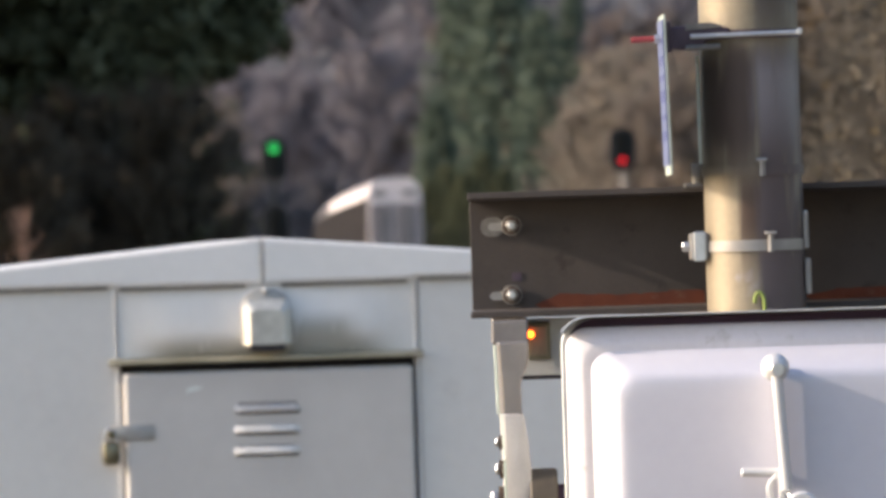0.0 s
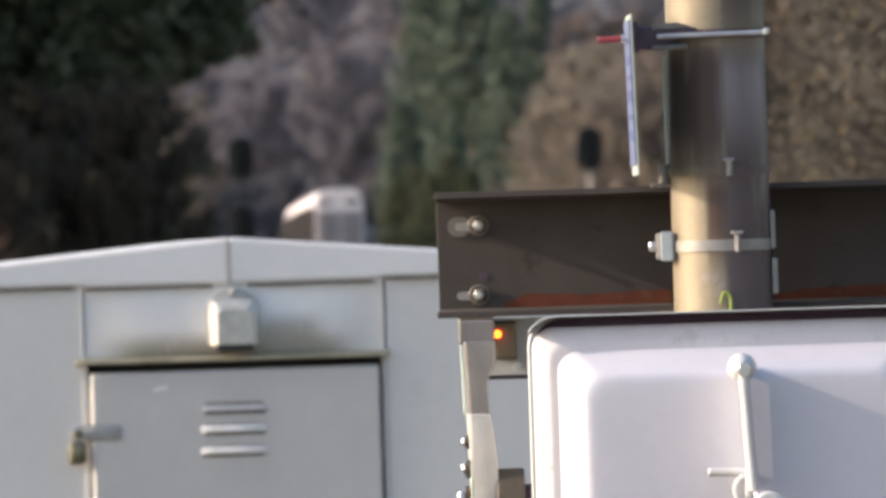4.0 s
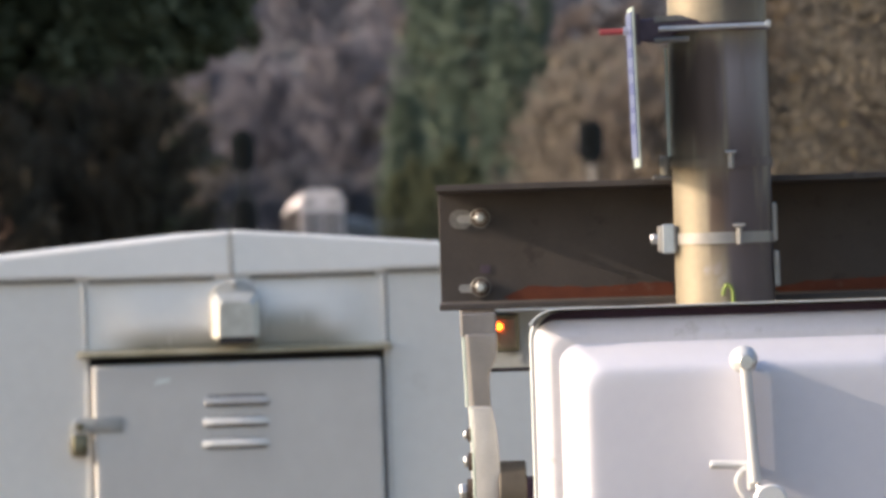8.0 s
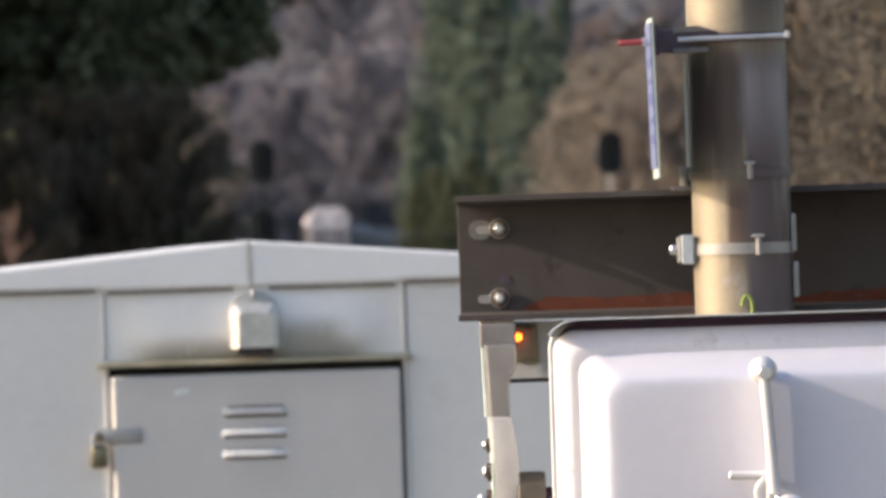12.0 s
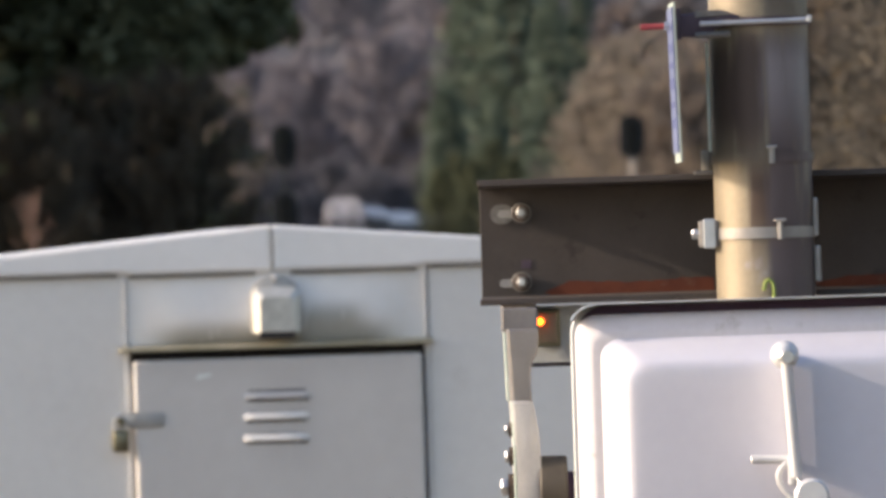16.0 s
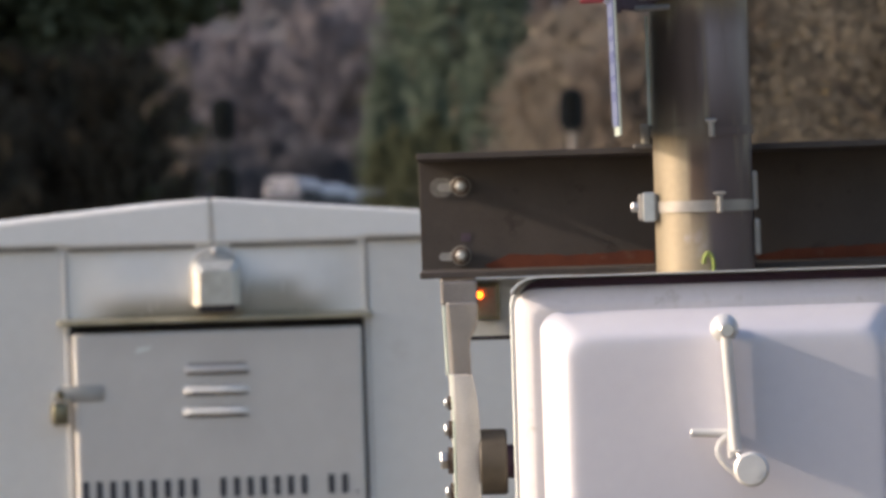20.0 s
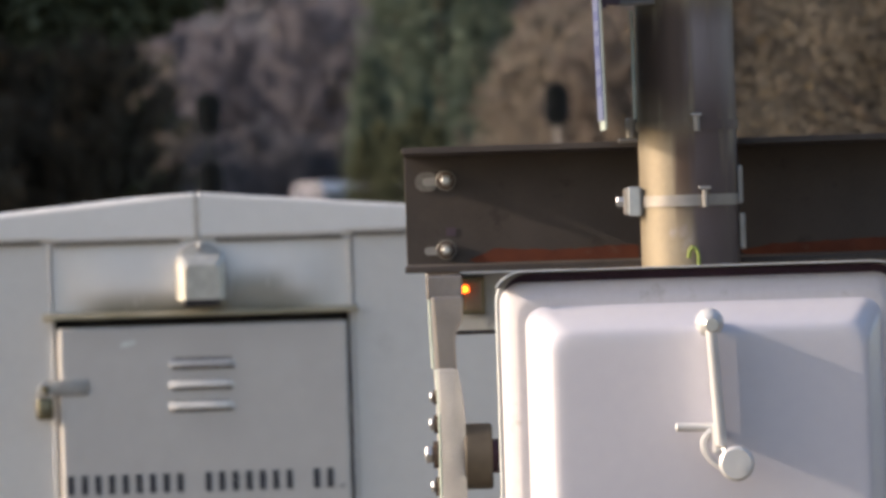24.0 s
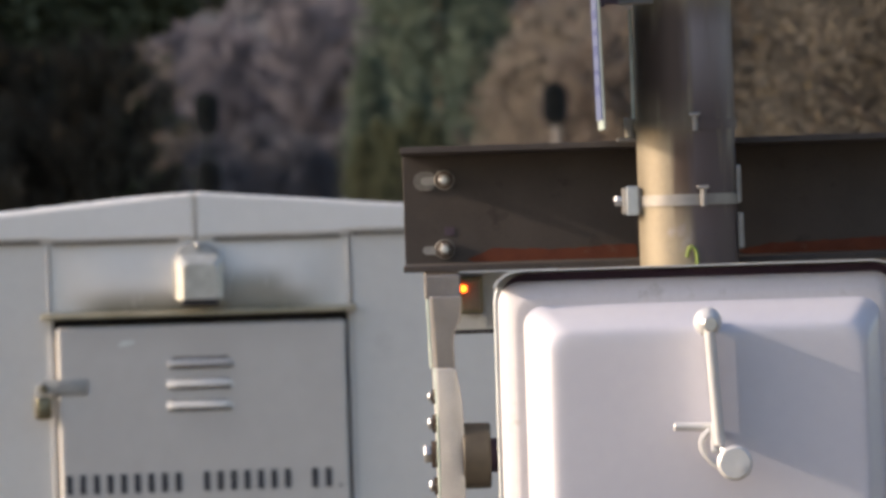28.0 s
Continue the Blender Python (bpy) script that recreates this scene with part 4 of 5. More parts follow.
# ---- block signals far down the line ----
def build_signal(name, x, lit_low, label):
    y = 362.0
    g = ground_z(x, y)
    t = thing(name, x, y, g, label, "railway signal", "block signals by the track")
    part("foundation", slab(-0.5, 0.5, -0.5, 0.5, -0.1, 0.4, 0.04), M_CONC, t)
    part("mast", rod((0, 0.15, 0.4), (0, 0.15, 6.28 - g), 0.05, n=16), M_SIGMAST if lit_low else M_SIGNAL, t, smooth=True)
    heads = ((5.93, True), (4.0, False)) if not lit_low else ((5.90, True), (3.95, False))
    shutter = None
    for z, upper in heads:
        zz = z - g
        hd = part("signal_head", plate(round_rect(0, zz, 0.74, 1.28, 0.36), "y", -0.02, 0.03, 0.01), M_SIGNAL, t, "oval black backing board")
        part("lamp_case", slab(-0.18, 0.18, 0.03, 0.14, zz - 0.45, zz + 0.45, 0.03), M_SIGNAL, hd)
        for k in (-1, 0, 1):
            zc = zz + 0.33 * k
            part("visor", loft([[(0.14 * math.cos(a), yy, zc + 0.14 * math.sin(a)) for a in [radians(-10 + 200 * i / 12) for i in range(13)]] for yy in (-0.02, -0.30)], False, False), M_SIGNAL, hd)
            lit = upper and ((k == 1 and not lit_low) or (k == -1 and lit_low))
            part("lens", rod((0, -0.045, zc), (0, -0.021, zc), 0.07 if lit_low else 0.15, n=24), (M_REDLIT if lit_low else M_GREENLIT) if lit else M_SIGNAL, hd, ("lit red lens" if lit_low else "lit green lens") if lit else "")
            if lit:
                # made-up disc, puts the lamp out by sliding over it
                shutter = part("shutter", rod((0, -0.062, 0), (0, -0.052, 0), 0.17, n=24), M_SIGNAL, t, "black disc added to cover the lit lens")
                shutter.location = (0, 0, zc)
    part("ladder_rail", rod((-0.2, 0.35, 0.3), (-0.2, 0.35, 6.3 - g), 0.02, n=8), M_SIGNAL, t)
    part("ladder_rail", rod((0.2, 0.35, 0.3), (0.2, 0.35, 6.3 - g), 0.02, n=8), M_SIGNAL, t)
    return shutter


build_bungalow()
build_mast()
build_gate_channel()
build_gate_drive()
build_gate_arm()
SHUTTER_GREEN = build_signal("block_signal", -4.74, False, "tall black block signal with two oval heads beside the track")
SHUTTER_RED = build_signal("block_signal", 5.20, True, "tall black block signal with pale mast beside the track")


# ---- woods ----
def quads_mesh(name, centers, longs, wides, material):
    """Many small leaf or twig blades: centre, half-length vector and half-width vector of each."""
    c, l, w = (np.asarray(a, dtype=float) for a in (centers, longs, wides))
    v = np.stack([c - l - w, c + l - w * 0.6, c + l + w * 0.6, c - l + w], axis=1).reshape(-1, 3)
    n = len(c)
    me = bpy.data.meshes.new(name)
    me.from_pydata(v.tolist(), [], np.arange(4 * n).reshape(n, 4).tolist())
    me.materials.append(material)
    return me


def unit(rng, n):
    v = rng.normal(size=(n, 3))
    return v / np.linalg.norm(v, axis=1, keepdims=True)


def cross_unit(rng, l):
    w = np.cross(l, rng.normal(size=l.shape))
    return w / np.maximum(np.linalg.norm(w, axis=1, keepdims=True), 1e-6)


def limb_skeleton(rng, h, spread, first, n_limbs, rise):
    """Start and end of each limb of a broad tree."""
    limbs = []
    for i in range(n_limbs):
        z = h * (first + (0.92 - first) * (i + rng.uniform(0, 0.8)) / n_limbs)
        a = 2.4 * i + rng.uniform(-0.5, 0.5)
        reach = spread * (1.05 - 0.75 * ((z / h - first) / (1 - first)) ** 1.5) * rng.uniform(0.7, 1.1)
        limbs.append((np.array((0, 0, z)), np.array((reach * math.cos(a), reach * math.sin(a), z + reach * rise * rng.uniform(0.6, 1.3)))))
    return limbs


def trunk_mesh(h, r, limbs, lean=0.0):
    bm = rod((0, 0, -0.3), (lean * 0.4, 0, h * 0.5), r, r * 0.62, n=9)
    rod((lean * 0.4, 0, h * 0.5), (lean, 0, h * 0.97), r * 0.62, r * 0.12, n=8, bm=bm)
    for a, b in limbs:
        mid = (a + b) / 2 + np.array((0, 0, -0.06 * np.linalg.norm(b - a)))
        q = r * 0.36 * (1 - a[2] / h * 0.6)
        rod(a, mid, q, q * 0.7, n=5, bm=bm)
        rod(mid, b, q * 0.7, q * 0.2, n=5, bm=bm)
    return bm


def plant(name, trunk_bm, crown, label, category, bark=None):
    t = thing(name, 0, 0, 0, label, category)
    part("trunk", trunk_bm, bark or M_BARK, t)
    c = new("crown", crown)
    c.parent = t
    return t


def make_pine(seed, h=21.0, spread=3.6, needles=None, n_level=30, per=8, dens=62, size=0.15, low=0.10, label="green pine with drooping sprays at the edge of the woods", bark=None):
    rng = np.random.default_rng(seed)
    C, L, W, limbs = [], [], [], []
    for k in range(n_level):
        z = h * (low + (0.98 - low) * k / n_level)
        R = spread * (1 - (z / h) ** 1.6) ** 0.8 * rng.uniform(0.75, 1.15) + 0.25
        for j in range(per):
            a = k * 1.1 + j * 2 * math.pi / per + rng.uniform(-0.4, 0.4)
            reach = R * rng.uniform(0.65, 1.15)
            d = np.array((math.cos(a), math.sin(a), 0))
            tip = d * reach + np.array((0, 0, z + reach * rng.uniform(-0.25, 0.25)))
            root = np.array((0, 0, z))
            if k % 2 == 0 and j % 2 == 0:
                limbs.append((root, tip))
            u = rng.uniform(0.25, 1.05, dens) ** 0.8
            pts = root + (tip - root) * u[:, None] + rng.normal(size=(dens, 3)) * (0.28, 0.28, 0.22)
            l = unit(rng, dens) * 0.7 + d * 0.8 + np.array((0, 0, -0.25))
            l /= np.linalg.norm(l, axis=1, keepdims=True)
            s = rng.uniform(0.6, 1.4, (dens, 1)) * size
            C.append(pts), L.append(l * s), W.append(cross_unit(rng, l) * s * 0.42)
    crown = quads_mesh("crown", np.concatenate(C), np.concatenate(L), np.concatenate(W), needles or M_PINE)
    return plant("pine_tree", trunk_mesh(h, 0.26, limbs), crown, label, "tree", bark)


def make_broad(seed, h, spread, first, material, n_limbs, clumps, leaves, size, name, label, rise=0.45, clump_r=0.9, bark=None, cat="tree"):
    rng = np.random.default_rng(seed)
    limbs = limb_skeleton(rng, h, spread, first, n_limbs, rise)
    C, L, W = [], [], []
    for a, b in limbs:
        for _ in range(clumps):
            u = rng.uniform(0.35, 1.08)
            m = a + (b - a) * u + rng.normal(size=3) * clump_r * 0.6
            n = int(leaves * rng.uniform(0.5, 1.4))
            pts = m + unit(rng, n) * (rng.uniform(0.15, 1, (n, 1)) ** 0.5) * clump_r * rng.uniform(0.6, 1.2) * (1, 1, 0.75)
            l = unit(rng, n)
            s = rng.uniform(0.5, 1.5, (n, 1)) * size
            C.append(pts), L.append(l * s), W.append(cross_unit(rng, l) * s * 0.6)
    crown = quads_mesh("crown", np.concatenate(C), np.concatenate(L), np.concatenate(W), material)
    return plant(name, trunk_mesh(h, 0.2 + h * 0.006, limbs, 0.4), crown, label, cat, bark)


def make_bare(seed, h, spread, material, n_limbs, twigs, name, label, thick=0.035, bark=None, length=0.9, first=0.2, cat="tree", trunk=None):
    rng = np.random.default_rng(seed)
    limbs = limb_skeleton(rng, h, spread, first, n_limbs, 0.9)
    C, L, W = [], [], []
    for a, b in limbs:
        d = (b - a) / np.linalg.norm(b - a)
        n = twigs
        u = rng.uniform(0.15, 1.1, (n, 1))
        pts = a + (b - a) * u + unit(rng, n) * rng.uniform(0, 1.0, (n, 1)) * 0.22 * spread
        l = unit(rng, n) * 0.6 + d * 0.5 + np.array((0, 0, 0.5))
        l /= np.linalg.norm(l, axis=1, keepdims=True)
        s = rng.uniform(0.4, 1.3, (n, 1)) * length * 0.5
        C.append(pts), L.append(l * s), W.append(cross_unit(rng, l) * rng.uniform(0.5, 1.4, (n, 1)) * thick)
    crown = quads_mesh("crown", np.concatenate(C), np.concatenate(L), np.concatenate(W), material)
    return plant(name, trunk_mesh(h, trunk or 0.12 + h * 0.006, limbs, 0.3), crown, label, cat, bark)


def build_woods():
    rng = random.Random(11)
    pines = [make_pine(1), make_pine(2, 18.0, 3.9), make_pine(3, 23.0, 3.3)]
    cedars = [make_pine(7, 17.0, 5.2, M_CEDAR, 24, 8, 40, 0.21, 0.10, "dark shaded cedar by the track", M_BARKDARK), make_pine(8, 20.0, 5.6, M_CEDAR, 26, 8, 40, 0.21, 0.10, "dark shaded cedar by the track", M_BARKDARK)]
    tall = make_broad(9, 18.0, 10.2, 0.14, M_CEDAR, 66, 10, 70, 0.24, "dark_evergreen", "tall dark evergreen with a high spreading crown", rise=0.98, clump_r=1.0, bark=M_BARKDARK)
    greys = [make_bare(21, 20.0, 5.0, M_TWIG, 30, 330, "bare_tree", "leafless winter tree on the far hillside, haze in its grey", bark=M_BARKGREY), make_bare(22, 18.0, 5.5, M_TWIG, 30, 330, "bare_tree", "leafless winter tree on the far hillside, haze in its grey", bark=M_BARKGREY)]
    dusky = [make_bare(26, 18.0, 5.5, M_TWIGDARK, 30, 330, "dusky_bare_tree", "leafless valley tree, haze and shade in its blue-grey", bark=M_BARKDARK, first=0.06)]
    browns = [make_bare(31, 19.0, 5.0, M_TWIGBROWN, 26, 200, "brown_bare_tree", "leafless brown tree at the edge of the woods"), make_bare(32, 16.0, 4.6, M_TWIGBROWN, 24, 200, "brown_bare_tree", "leafless brown tree at the edge of the woods")]
    russets = [make_broad(41, 18.0, 4.8, 0.15, M_RUSSET, 24, 6, 50, 0.16, "russet_oak", "oak still holding dull russet leaves"), make_broad(42, 15.0, 4.4, 0.12, M_RUSSET, 22, 6, 50, 0.16, "russet_oak", "oak still holding dull russet leaves")]
    golds = [make_broad(51, 13.0, 3.8, 0.08, M_GOLD, 30, 9, 46, 0.11, "golden_leaved_tree", "thin tree with tan and golden autumn leaves", clump_r=0.8, bark=M_BARKDARK), make_broad(52, 15.0, 4.2, 0.08, M_GOLD, 30, 9, 46, 0.11, "golden_leaved_tree", "thin tree with tan and golden autumn leaves", clump_r=0.8, bark=M_BARKDARK)]
    hedge = [make_broad(53, 4.6, 1.15, 0.14, M_GOLDFINE, 36, 9, 260, 0.011, "young_golden_tree", "young tree thick with small tan and golden leaves", rise=0.6, clump_r=0.30)]
    domes = [make_broad(56, 17.0, 5.2, 0.06, M_TANLEAF, 30, 6, 44, 0.14, "tan_leaved_tree", "round-headed tree with pale tan olive autumn leaves")]
    brush = [make_bare(61, 6.0, 2.6, M_BRUSH, 22, 150, "brush_thicket", "dark dry brush beside the track", 0.05, M_BARKDARK, first=0.05, cat="bush"), make_bare(62, 7.5, 2.8, M_BRUSH, 22, 150, "brush_thicket", "dark dry brush beside the track", 0.05, M_BARKDARK, first=0.05, cat="bush")]
    sapling = make_bare(71, 4.2, 1.2, M_PEACH, 12, 14, "pale_sapling", "pale sunlit sapling with bare branches", 0.014, M_PEACH, 0.6, first=0.2, trunk=0.035)
    used = set()

    def put(kinds, x, y, s=1.0, dz=0.0, group=""):
        k = rng.choice(kinds)
        m = pose(x, y, ground_z(x, y) + dz, 0, 0, rng.uniform(0, 360)) @ Matrix.Diagonal((s, s, s * rng.uniform(0.92, 1.08), 1))
        if k.name in used:
            ob = copy_thing(k, m @ Matrix.Diagonal([1 / v for v in k.scale] + [1]))
        else:
            used.add(k.name)
            k.matrix_basis = m
            ob = k
        if group:
            ob["group"] = group
        return ob

    def band(kinds, y0, y1, x0, x1, n, s0=0.85, s1=1.15, group="", dz=0.0):
        """n things in a strip; x0 and x1 are sideways places at 1 km, scaled with distance."""
        for i in range(n):
            y = rng.uniform(y0, y1)
            x = (x0 + (x1 - x0) * (i + rng.uniform(0.1, 0.9)) / n) * y / 1000.0
            put(kinds, x, y, rng.uniform(s0, s1), dz, group)

    # far hillside of leafless woods
    band(greys, 1900, 2300, -40, 45, 18, 1.2, 1.5, "far hillside woods")
    band(greys, 1500, 1750, -36, 20, 18, 1.05, 1.4, "far hillside woods")
    band(greys, 1330, 1420, -30, 2, 12, 0.95, 1.25, "far hillside woods")
    # russet oaks between the far woods and the pines
    band(russets, 1330, 1370, -4.5, 2, 3, 0.8, 1.1, "russet oaks")
    band(russets, 1440, 1520, -5.5, 6, 6, 0.9, 1.2, "russet oaks")
    band(russets, 1440, 1520, 9, 22, 6, 0.9, 1.2, "russet oaks")
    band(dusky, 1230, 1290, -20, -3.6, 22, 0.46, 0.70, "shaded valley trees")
    # pines
    for x, y, s in ((2.7, 1320, 1.65), (6.8, 1280, 1.72), (4.9, 1340, 1.55), (10.3, 1260, 1.25), (11.9, 1290, 0.85), (-0.2, 1300, 1.05), (8.4, 1240, 0.66), (12.4, 1250, 0.58), (-1.3, 1270, 0.60), (4.6, 1245, 0.72)):
        put(pines, x, y, s, 0, "pines at the wood edge")
    # one pine leans out from the others
    put(pines, 10.4, 1327, 1.0, 0, "pines at the wood edge").matrix_basis = pose(10.4, 1327, ground_z(0, 1327), 0, 8, 0) @ Matrix.Diagonal((0.95, 0.95, 1.47, 1))
    # brown woods towards the right
    band(browns, 1080, 1140, 11, 46, 13, 0.95, 1.2, "brown leafless woods")
    band(browns, 880, 940, 14.5, 46, 11, 0.75, 0.95, "brown leafless woods")
    band(russets, 950, 1000, 14, 44, 6, 0.8, 1.0, "brown leafless woods")
    band(browns, 560, 620, 30, 46, 6, 0.70, 0.85, "brown leafless woods")
    band(golds, 470, 540, 26, 44, 7, 0.85, 1.1, "golden-leaved trees")
    for x, y, k in ((2.95, 64, 1.0), (3.35, 71, 1.0), (3.9, 76, 1.05), (3.0, 82, 0.9)):
        put(hedge, x, y, k, 0, "young trees beside the line")
    band(domes, 930, 965, 11.5, 18.5, 5, 0.75, 1.1, "tan-leaved trees")
    # dark cedars and brush on the near left
    for x in (-21.0, -17.6, -14.6, -12.0):
        put(cedars, x, 445 + rng.uniform(-12, 12), rng.uniform(0.95, 1.1), 0, "dark cedars")
    # unseen cedars farther left, added to block sun from the ones in view
    for x in (-27.0, -33.0, -25.0, -39.0):
        put(cedars, x, 432 + rng.uniform(-14, 14), 1.3, 0, "dark cedars")
    put([tall], -12.9, 452, 1.0, 0, "dark cedars")
    # three more out of view, added to put the brush in shade
    for x, y, k in ((-22.0, 390, 1.3), (-24.0, 400, 1.3), (-21.5, 411, 1.3)):
        put(cedars, x, y, k, 0, "dark cedars")
    for x, y, k in ((-12.4, 600, 0.80), (-13.6, 606, 1.0)):
        put(brush, x, y, k, 0, "brush by the track")
    for x, y, k in ((-12.7, 700, 0.60), (-13.6, 692, 0.76)):
        put(browns, x, y, k, 0, "brown leafless woods")
    put([tall], -18.4, 470, 1.1, 0, "dark cedars")
    band(cedars, 520, 560, -46, -26, 4, 0.6, 0.75, "dark cedars")
    band(brush, 380, 420, -46, -19, 8, 0.7, 0.95, "brush by the track")
    band(cedars, 600, 680, -44, -24, 14, 0.7, 0.95, "dark cedars")
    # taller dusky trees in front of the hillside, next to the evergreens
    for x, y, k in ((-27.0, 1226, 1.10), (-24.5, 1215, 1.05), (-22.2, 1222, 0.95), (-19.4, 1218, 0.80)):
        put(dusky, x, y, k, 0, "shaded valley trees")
    # young dark cedars at the foot of the pines, by the bend
    for x, y, s in ((-0.9, 1062, 0.48), (0.4, 1070, 0.56), (2.0, 1060, 0.52), (3.7, 1072, 0.56), (5.2, 1064, 0.52)):
        put(cedars, x, y, s, 0, "young cedars by the bend")
    # unseen dense dark woods along the line's far side, added to dim right-facing sides
    for i in range(22):
        x, y = 23 + rng.uniform(-2.5, 5), -45 + 7.5 * i
        if abs(y - 24 - 0.384 * x) > 10:
            put(cedars + pines, x, y, rng.uniform(0.95, 1.2), 0, "woods along the line")
    m = pose(-12.3, 372, ground_z(0, 372) + 0.1, 0, 0, 30) @ Matrix.Diagonal((0.60, 0.60, 0.66, 1))
    sapling.matrix_basis = m
    copy_thing(sapling, pose(-11.5, 374, ground_z(0, 374), 0, 0, 140) @ Matrix.Diagonal((0.45, 0.45, 0.46, 1)))


build_woods()


# ---- the train: tall covered car carriers running away round the bend ----
def build_rail_car():
    t = thing("covered_car_carrier", 0, 0, 0, "tall covered railway car carrier, white top over grey side panels", "rail car", "rail cars of the train")
    L = 13.2

    def prof(k, y):
        """Cross-section with rounded top corners."""
        pts = [(-1.52, 1.1), (1.52, 1.1), (1.52, 4.55)]
        for i in range(6):
            a = radians(90 * i / 5)
            pts.append((0.62 + 0.90 * math.cos(a), 4.75 + 1.05 * math.sin(a)))
        for i in range(6):
            a = radians(90 + 90 * i / 5)
            pts.append((-0.62 + 0.90 * math.cos(a), 4.75 + 1.05 * math.sin(a)))
        pts.append((-1.52, 4.55))
        return [(x * k, y, z) for x, z in pts]

    part("roof", loft([prof(0.985, -L), prof(1.0, -L + 0.1), prof(1.0, L - 0.1), prof(0.985, L)]), M_CARWHITE, t, "white rounded roof and top")
    for s in (-1, 1):
        for i in range(8):
            y0 = -L + 0.35 + i * (2 * L - 0.7) / 8
            part("side_panel", slab(s * 1.535 - 0.02, s * 1.535 + 0.02, y0, y0 + (2 * L - 0.7) / 8 - 0.12, 1.25, 4.78), M_CARGREY, t)
        for i in range(9):
            y0 = -L + 0.29 + i * (2 * L - 0.7) / 8
            part("side_rib", slab(s * 1.58 - 0.05, s * 1.58 + 0.05, y0 - 0.06, y0 + 0.06, 1.2, 4.76), M_CARGREY, t)
        part("side_sill", slab(s * 1.53 - 0.03, s * 1.53 + 0.03, -L, L, 0.85, 1.22), M_CARDARK, t)
    for e in (-1, 1):
        for s in (-1, 1):
            d = part("end_door", slab(min(0.02 * s, 1.42 * s), max(0.02 * s, 1.42 * s), e * (L + 0.02) - 0.03, e * (L + 0.02) + 0.03, 1.2, 4.35), M_CARDOOR, t, "grey corrugated end door")
            part("corner_post", slab(s * 1.50 - 0.05, s * 1.50 + 0.05, e * (L - 0.35) - 0.25, e * (L - 0.35) + 0.25, 1.1, 4.7), M_CARDARK, t)
            part("end_screen", slab(s * 0.85 - 0.38, s * 0.85 + 0.38, e * (L + 0.03) - 0.03, e * (L + 0.03) + 0.03, 4.80, 5.08), M_CARDARK, t, "dark end opening")
            part("door_rib", slab(s * 0.7 - 0.05, s * 0.7 + 0.05, e * (L + 0.07) - 0.03, e * (L + 0.07) + 0.03, 1.3, 4.3), M_CARDARK, d)
        part("coupler", slab(-0.15, 0.15, min(e * L, e * (L + 0.45)), max(e * L, e * (L + 0.45)), 0.75, 1.0, 0.03), M_CARDARK, t)
        tr = part("truck_frame", slab(-1.1, 1.1, e * 9.6 - 1.4, e * 9.6 + 1.4, 0.45, 0.9, 0.05), M_CARDARK, t)
        for dy in (-0.9, 0.9):
            for s in (-1, 1):
                part("wheel", rod((s * 0.68, e * 9.6 + dy, 0.46), (s * 0.82, e * 9.6 + dy, 0.46), 0.46, n=20), M_RAIL, tr)
    return t


TRAIN = [build_rail_car()]
for i in range(17):
    car = copy_thing(TRAIN[0], pose(0, 800 + 27.4 * i, 2.5))
    TRAIN.append(car)
    if i > 4:
        # the forward cars' roofs are coloured dark for the shade beyond the bend
        car["label"] = "tall covered railway car carrier, roof coloured grey as in shade"
        for p in car.children:
            if p.name.startswith("roof"):
                p.material_slots[0].link = "OBJECT"
                p.material_slots[0].material = M_SHADEROOF


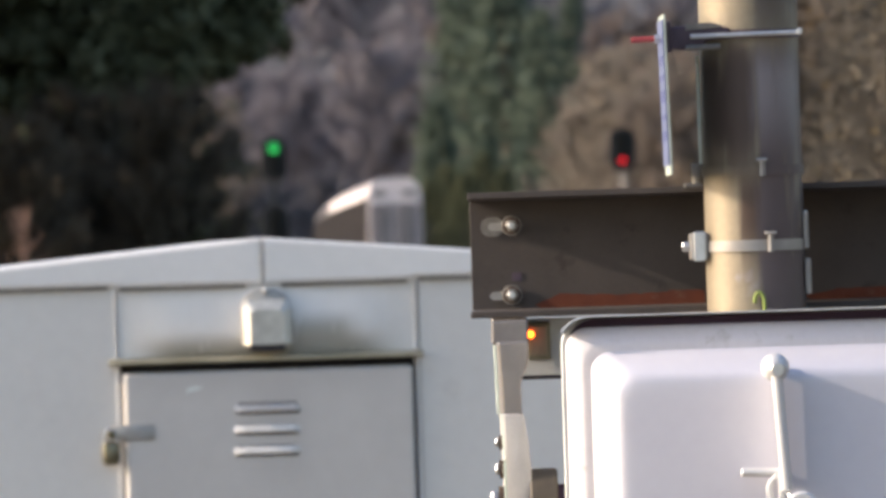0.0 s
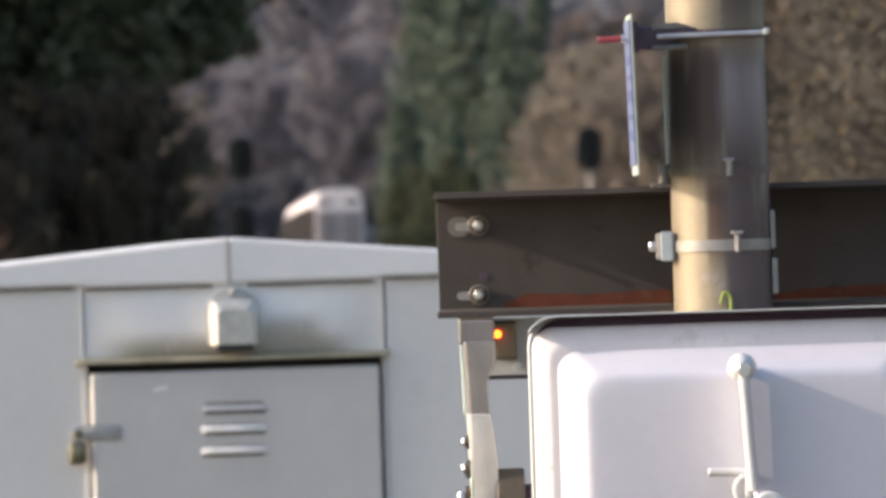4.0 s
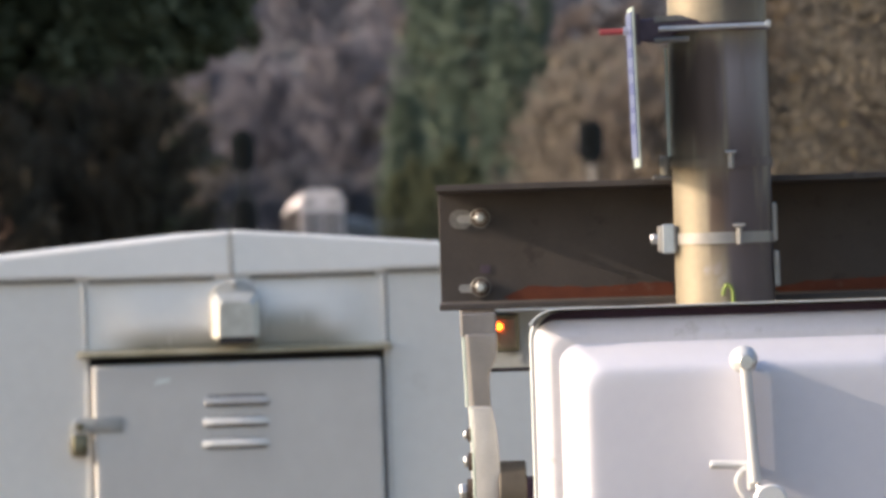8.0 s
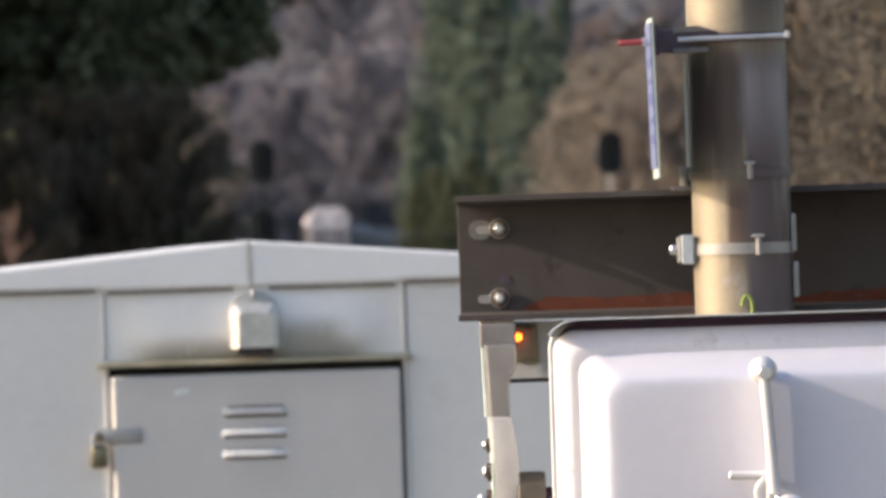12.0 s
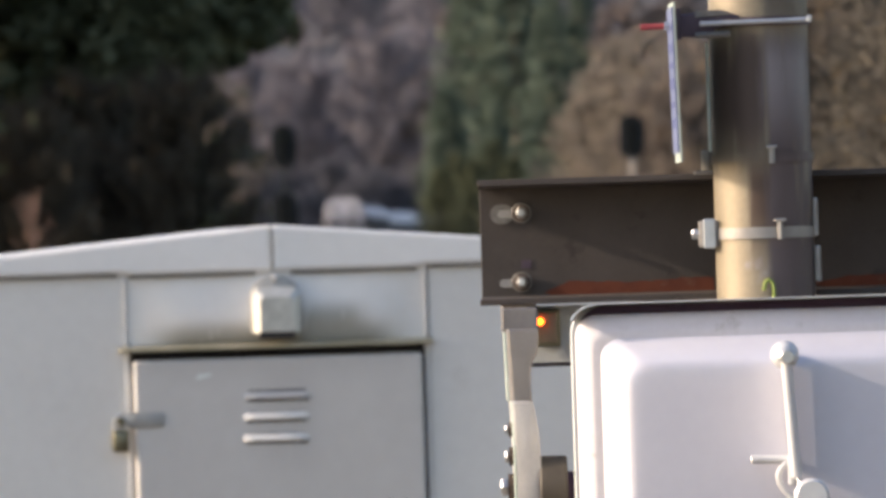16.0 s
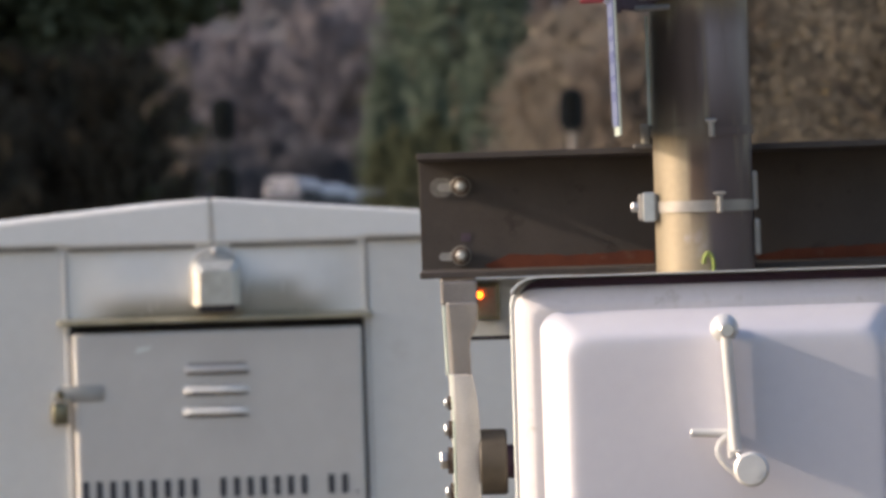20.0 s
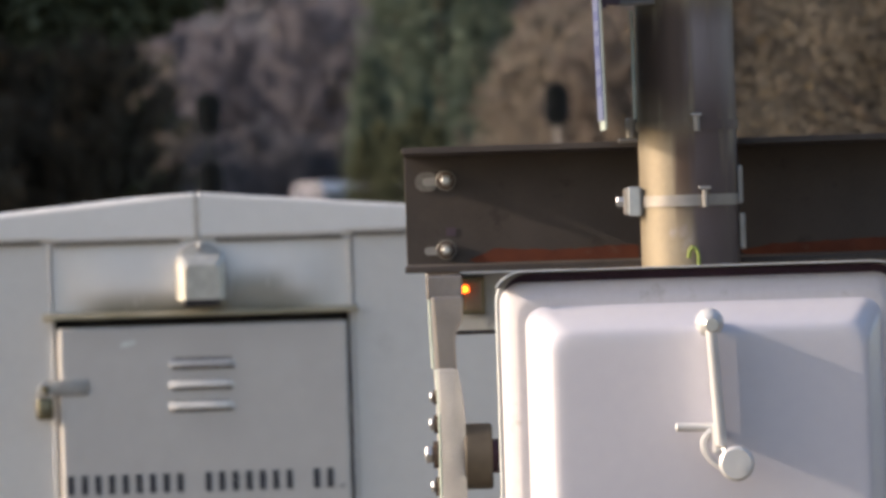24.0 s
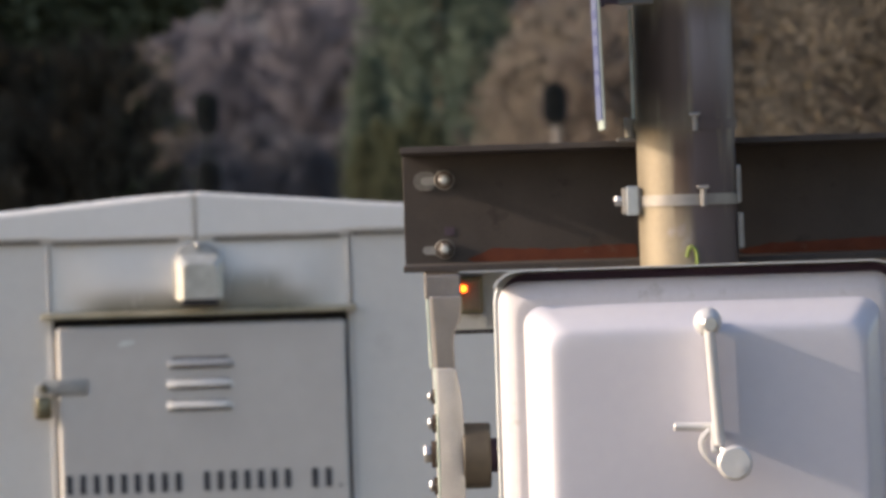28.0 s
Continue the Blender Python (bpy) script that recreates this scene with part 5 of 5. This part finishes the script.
# ---- the passing pickup ----
def build_pickup():
    t = thing("pickup_truck", 0, 0, 0, "dark blue crew-cab pickup truck with its high brake lamp lit", "truck")
    # forward is +x
    side = [(-2.9, 0.45), (-2.9, 1.18), (-1.0, 1.20), (1.05, 1.20), (2.55, 1.10), (2.75, 0.95), (2.78, 0.45)]
    part("body", plate(side, "y", -0.97, 0.97, 0.05), M_TRUCKBLUE, t, smooth=True)
    part("bed_floor", slab(-2.8, -1.05, -0.80, 0.80, 1.181, 1.19), M_DARK, t)
    for s in (-1, 1):
        part("bed_rail", slab(-2.88, -1.05, s * 0.88 - 0.07, s * 0.88 + 0.07, 1.18, 1.32, 0.03), M_TRUCKBLUE, t)
    part("tailgate", slab(-2.92, -2.84, -0.86, 0.86, 0.7, 1.32, 0.02), M_TRUCKBLUE, t)
    # cab: pillars lean in, roof crowned and rounded
    rings = []
    for z, x0, x1, hw in ((1.19, -1.06, 1.15, 0.93), (1.40, -1.03, 0.92, 0.90), (1.64, -0.99, 0.60, 0.845), (1.725, -0.95, 0.38, 0.822), (1.752, -0.93, 0.29, 0.813), (1.766, -0.905, 0.21, 0.798), (1.777, -0.87, 0.13, 0.745), (1.80, -0.70, 0.0, 0.58), (1.81, -0.45, -0.1, 0.30)):
        ring = []
        for x, z2 in round_rect((x0 + x1) / 2, 0, x1 - x0, 2 * hw, min(0.14, (x1 - x0) * 0.45), 5):
            ring.append((x, z2, z))
        rings.append(ring)
    part("cab", loft(rings), M_TRUCKBLUE, t, "dark blue cab with rounded roof", smooth=True)
    w = part("rear_window", plate([(-0.68, 1.30), (0.68, 1.30), (0.62, 1.640), (0.55, 1.668), (0.38, 1.688), (0.0, 1.700), (-0.38, 1.688), (-0.55, 1.668), (-0.62, 1.640)], "x", -1.055, -1.03), M_GLASS, t, "rear window")
    w.matrix_basis = pose(-1.045, 0, 1.30, 0, 8, 0) @ pose(1.045, 0, -1.30)
    ys = [-0.68 + 1.36 * i / 14 for i in range(15)]
    bow = [1.704 - 0.042 * (abs(y) / 0.62) ** 2.2 for y in ys]
    part("window_seal", plate([(y, z + 0.005) for y, z in zip(ys, bow)] + [(y, z - 0.005) for y, z in list(zip(ys, bow))[::-1]], "x", -1.064, -1.02), M_TRIM, w, "black seal over the rear window")
    for y0 in (-0.37, 0.25):
        part("window_bar", slab(-1.062, -1.052, y0 - 0.015, y0 + 0.015, 1.30, 1.66), M_TRIM, w)
        part("head_rest", slab(-1.060, -1.050, y0 - 0.13, y0 + 0.13, 1.32, 1.682, 0.01), M_TRIM, w)
    for s in (-1, 1):
        for x0, x1, x2, x3 in ((-0.88, -0.06, -0.10, -0.80), (0.02, 0.82, 0.50, -0.0)):
            bm = plate([(x0, 1.30), (x1, 1.30), (x2, 1.675), (x3, 1.675)], "y", min(s * 0.895, s * 0.927), max(s * 0.895, s * 0.927))
            for v in bm.verts:
                v.co.y -= s * (v.co.z - 1.30) * 0.205
            part("side_window", bm, M_GLASS, t, "tinted side window")
            bm = rod((x2, s * 0.842, 1.681), (x3, s * 0.842, 1.681), 0.004, n=8)
            part("window_trim", bm, M_TRUCKBLUE, t)
        part("mirror", slab(0.55, 0.68, s * 1.06 - 0.10, s * 1.06 + 0.10, 1.25, 1.45, 0.03), M_DARK, t)
        for x in (-1.95, 1.75):
            wh = part("wheel", rod((x, s * 0.72, 0.39), (x, s * 0.98, 0.39), 0.39, n=28, cap=0.03), M_TYRE, t, smooth=True)
            part("rim", rod((x, s * 0.90, 0.39), (x, s * 0.985, 0.39), 0.24, n=20), M_CHROME, wh)
        part("tail_lamp", slab(-2.93, -2.82, s * 0.90 - 0.07, s * 0.90 + 0.07, 0.85, 1.2, 0.02), M_RED, t)
        part("headlamp", slab(2.62, 2.79, s * 0.78 - 0.14, s * 0.78 + 0.14, 0.82, 1.0, 0.02), M_WHITE, t)
    part("windscreen", plate([(-0.62, 0.0), (0.62, 0.0), (0.55, 0.50), (-0.55, 0.50)], "z", -0.01, 0.01), M_GLASS, t, "windscreen").matrix_basis = pose(1.06, 0, 1.27, 0, -40, 0) @ pose(0, 0, 0, 0, 0, 90)
    lamp = part("high_brake_lamp", slab(-0.972, -0.86, -0.33, 0.24, 1.716, 1.782, 0.012), M_LAMPRED, t, "red high brake lamp, lit in its middle")
    part("lit_lens", slab(-0.982, -0.87, -0.135, 0.155, 1.730, 1.776, 0.010), M_CHMSL, lamp, "lit red lens")
    for y0 in (-0.165, 0.185):
        part("reflector", slab(-0.980, -0.90, y0 - 0.028, y0 + 0.028, 1.736, 1.762, 0.008), M_LAMPHOT, lamp, "bright end of the lit lens")
    part("lamp_surround", slab(-0.968, -0.86, -0.36, 0.26, 1.711, 1.722, 0.003), M_TRIM, lamp)
    part("roof_aerial", plate([(-0.10, 1.785), (0.04, 1.780), (0.01, 1.816), (-0.07, 1.823)], "y", -0.02, 0.02, 0.006), M_DARK, t, "dark roof aerial fin")
    part("bumper", slab(-3.05, -2.9, -0.9, 0.9, 0.45, 0.68, 0.04), M_CHROME, t)
    part("bumper", slab(2.76, 2.92, -0.92, 0.92, 0.42, 0.70, 0.04), M_CHROME, t)
    return t


PICKUP = build_pickup()


def motions():
    # the train draws away at a steady 18 m/s; its last car's end stands 720 m off at the start
    for i, car in enumerate(TRAIN):
        rows = []
        for k in range(29):
            y = 720 + 18.0 * k + 13.2 + 26.9 * i
            a, b = y - 9.6, y + 9.6
            dx = track_x(b) - track_x(a)
            rows.append((float(k), pose((track_x(a) + track_x(b)) / 2, y, rail_z(y), 0, 0, -math.degrees(math.atan2(dx, b - a)))))
        walk(car, rows)
    # the pickup crosses at 11.4 m/s along the slanting road
    c, s = math.cos(radians(21)), math.sin(radians(21))
    rows = []
    for tt in (0.0, 4.0, 7.0, 7.3, 7.5, 7.6, 7.8, 8.5, 12.0, 28.0):
        d = 11.4 * (tt - 7.6) + 0.92 if tt < 20 else 120.0
        rows.append((tt, pose(-0.43 + d * c, 24.0 + d * s, 0.155 + ground_z(0, 24.0 + d * s), 0, 0, 21)))
    walk(PICKUP, rows)
    # the signals go dark when the train has cleared: added discs cover the lenses
    za, zb = SHUTTER_GREEN.location.z, SHUTTER_RED.location.z
    walk(SHUTTER_GREEN, [(0.0, pose(0, 0, za - 0.345)), (0.2, pose(0, 0, za - 0.345)), (0.3, pose(0, 0, za)), (28.0, pose(0, 0, za))])
    walk(SHUTTER_RED, [(0.0, pose(0, 0, zb + 0.345)), (0.37, pose(0, 0, zb + 0.345)), (0.47, pose(0, 0, zb)), (28.0, pose(0, 0, zb))])


motions()
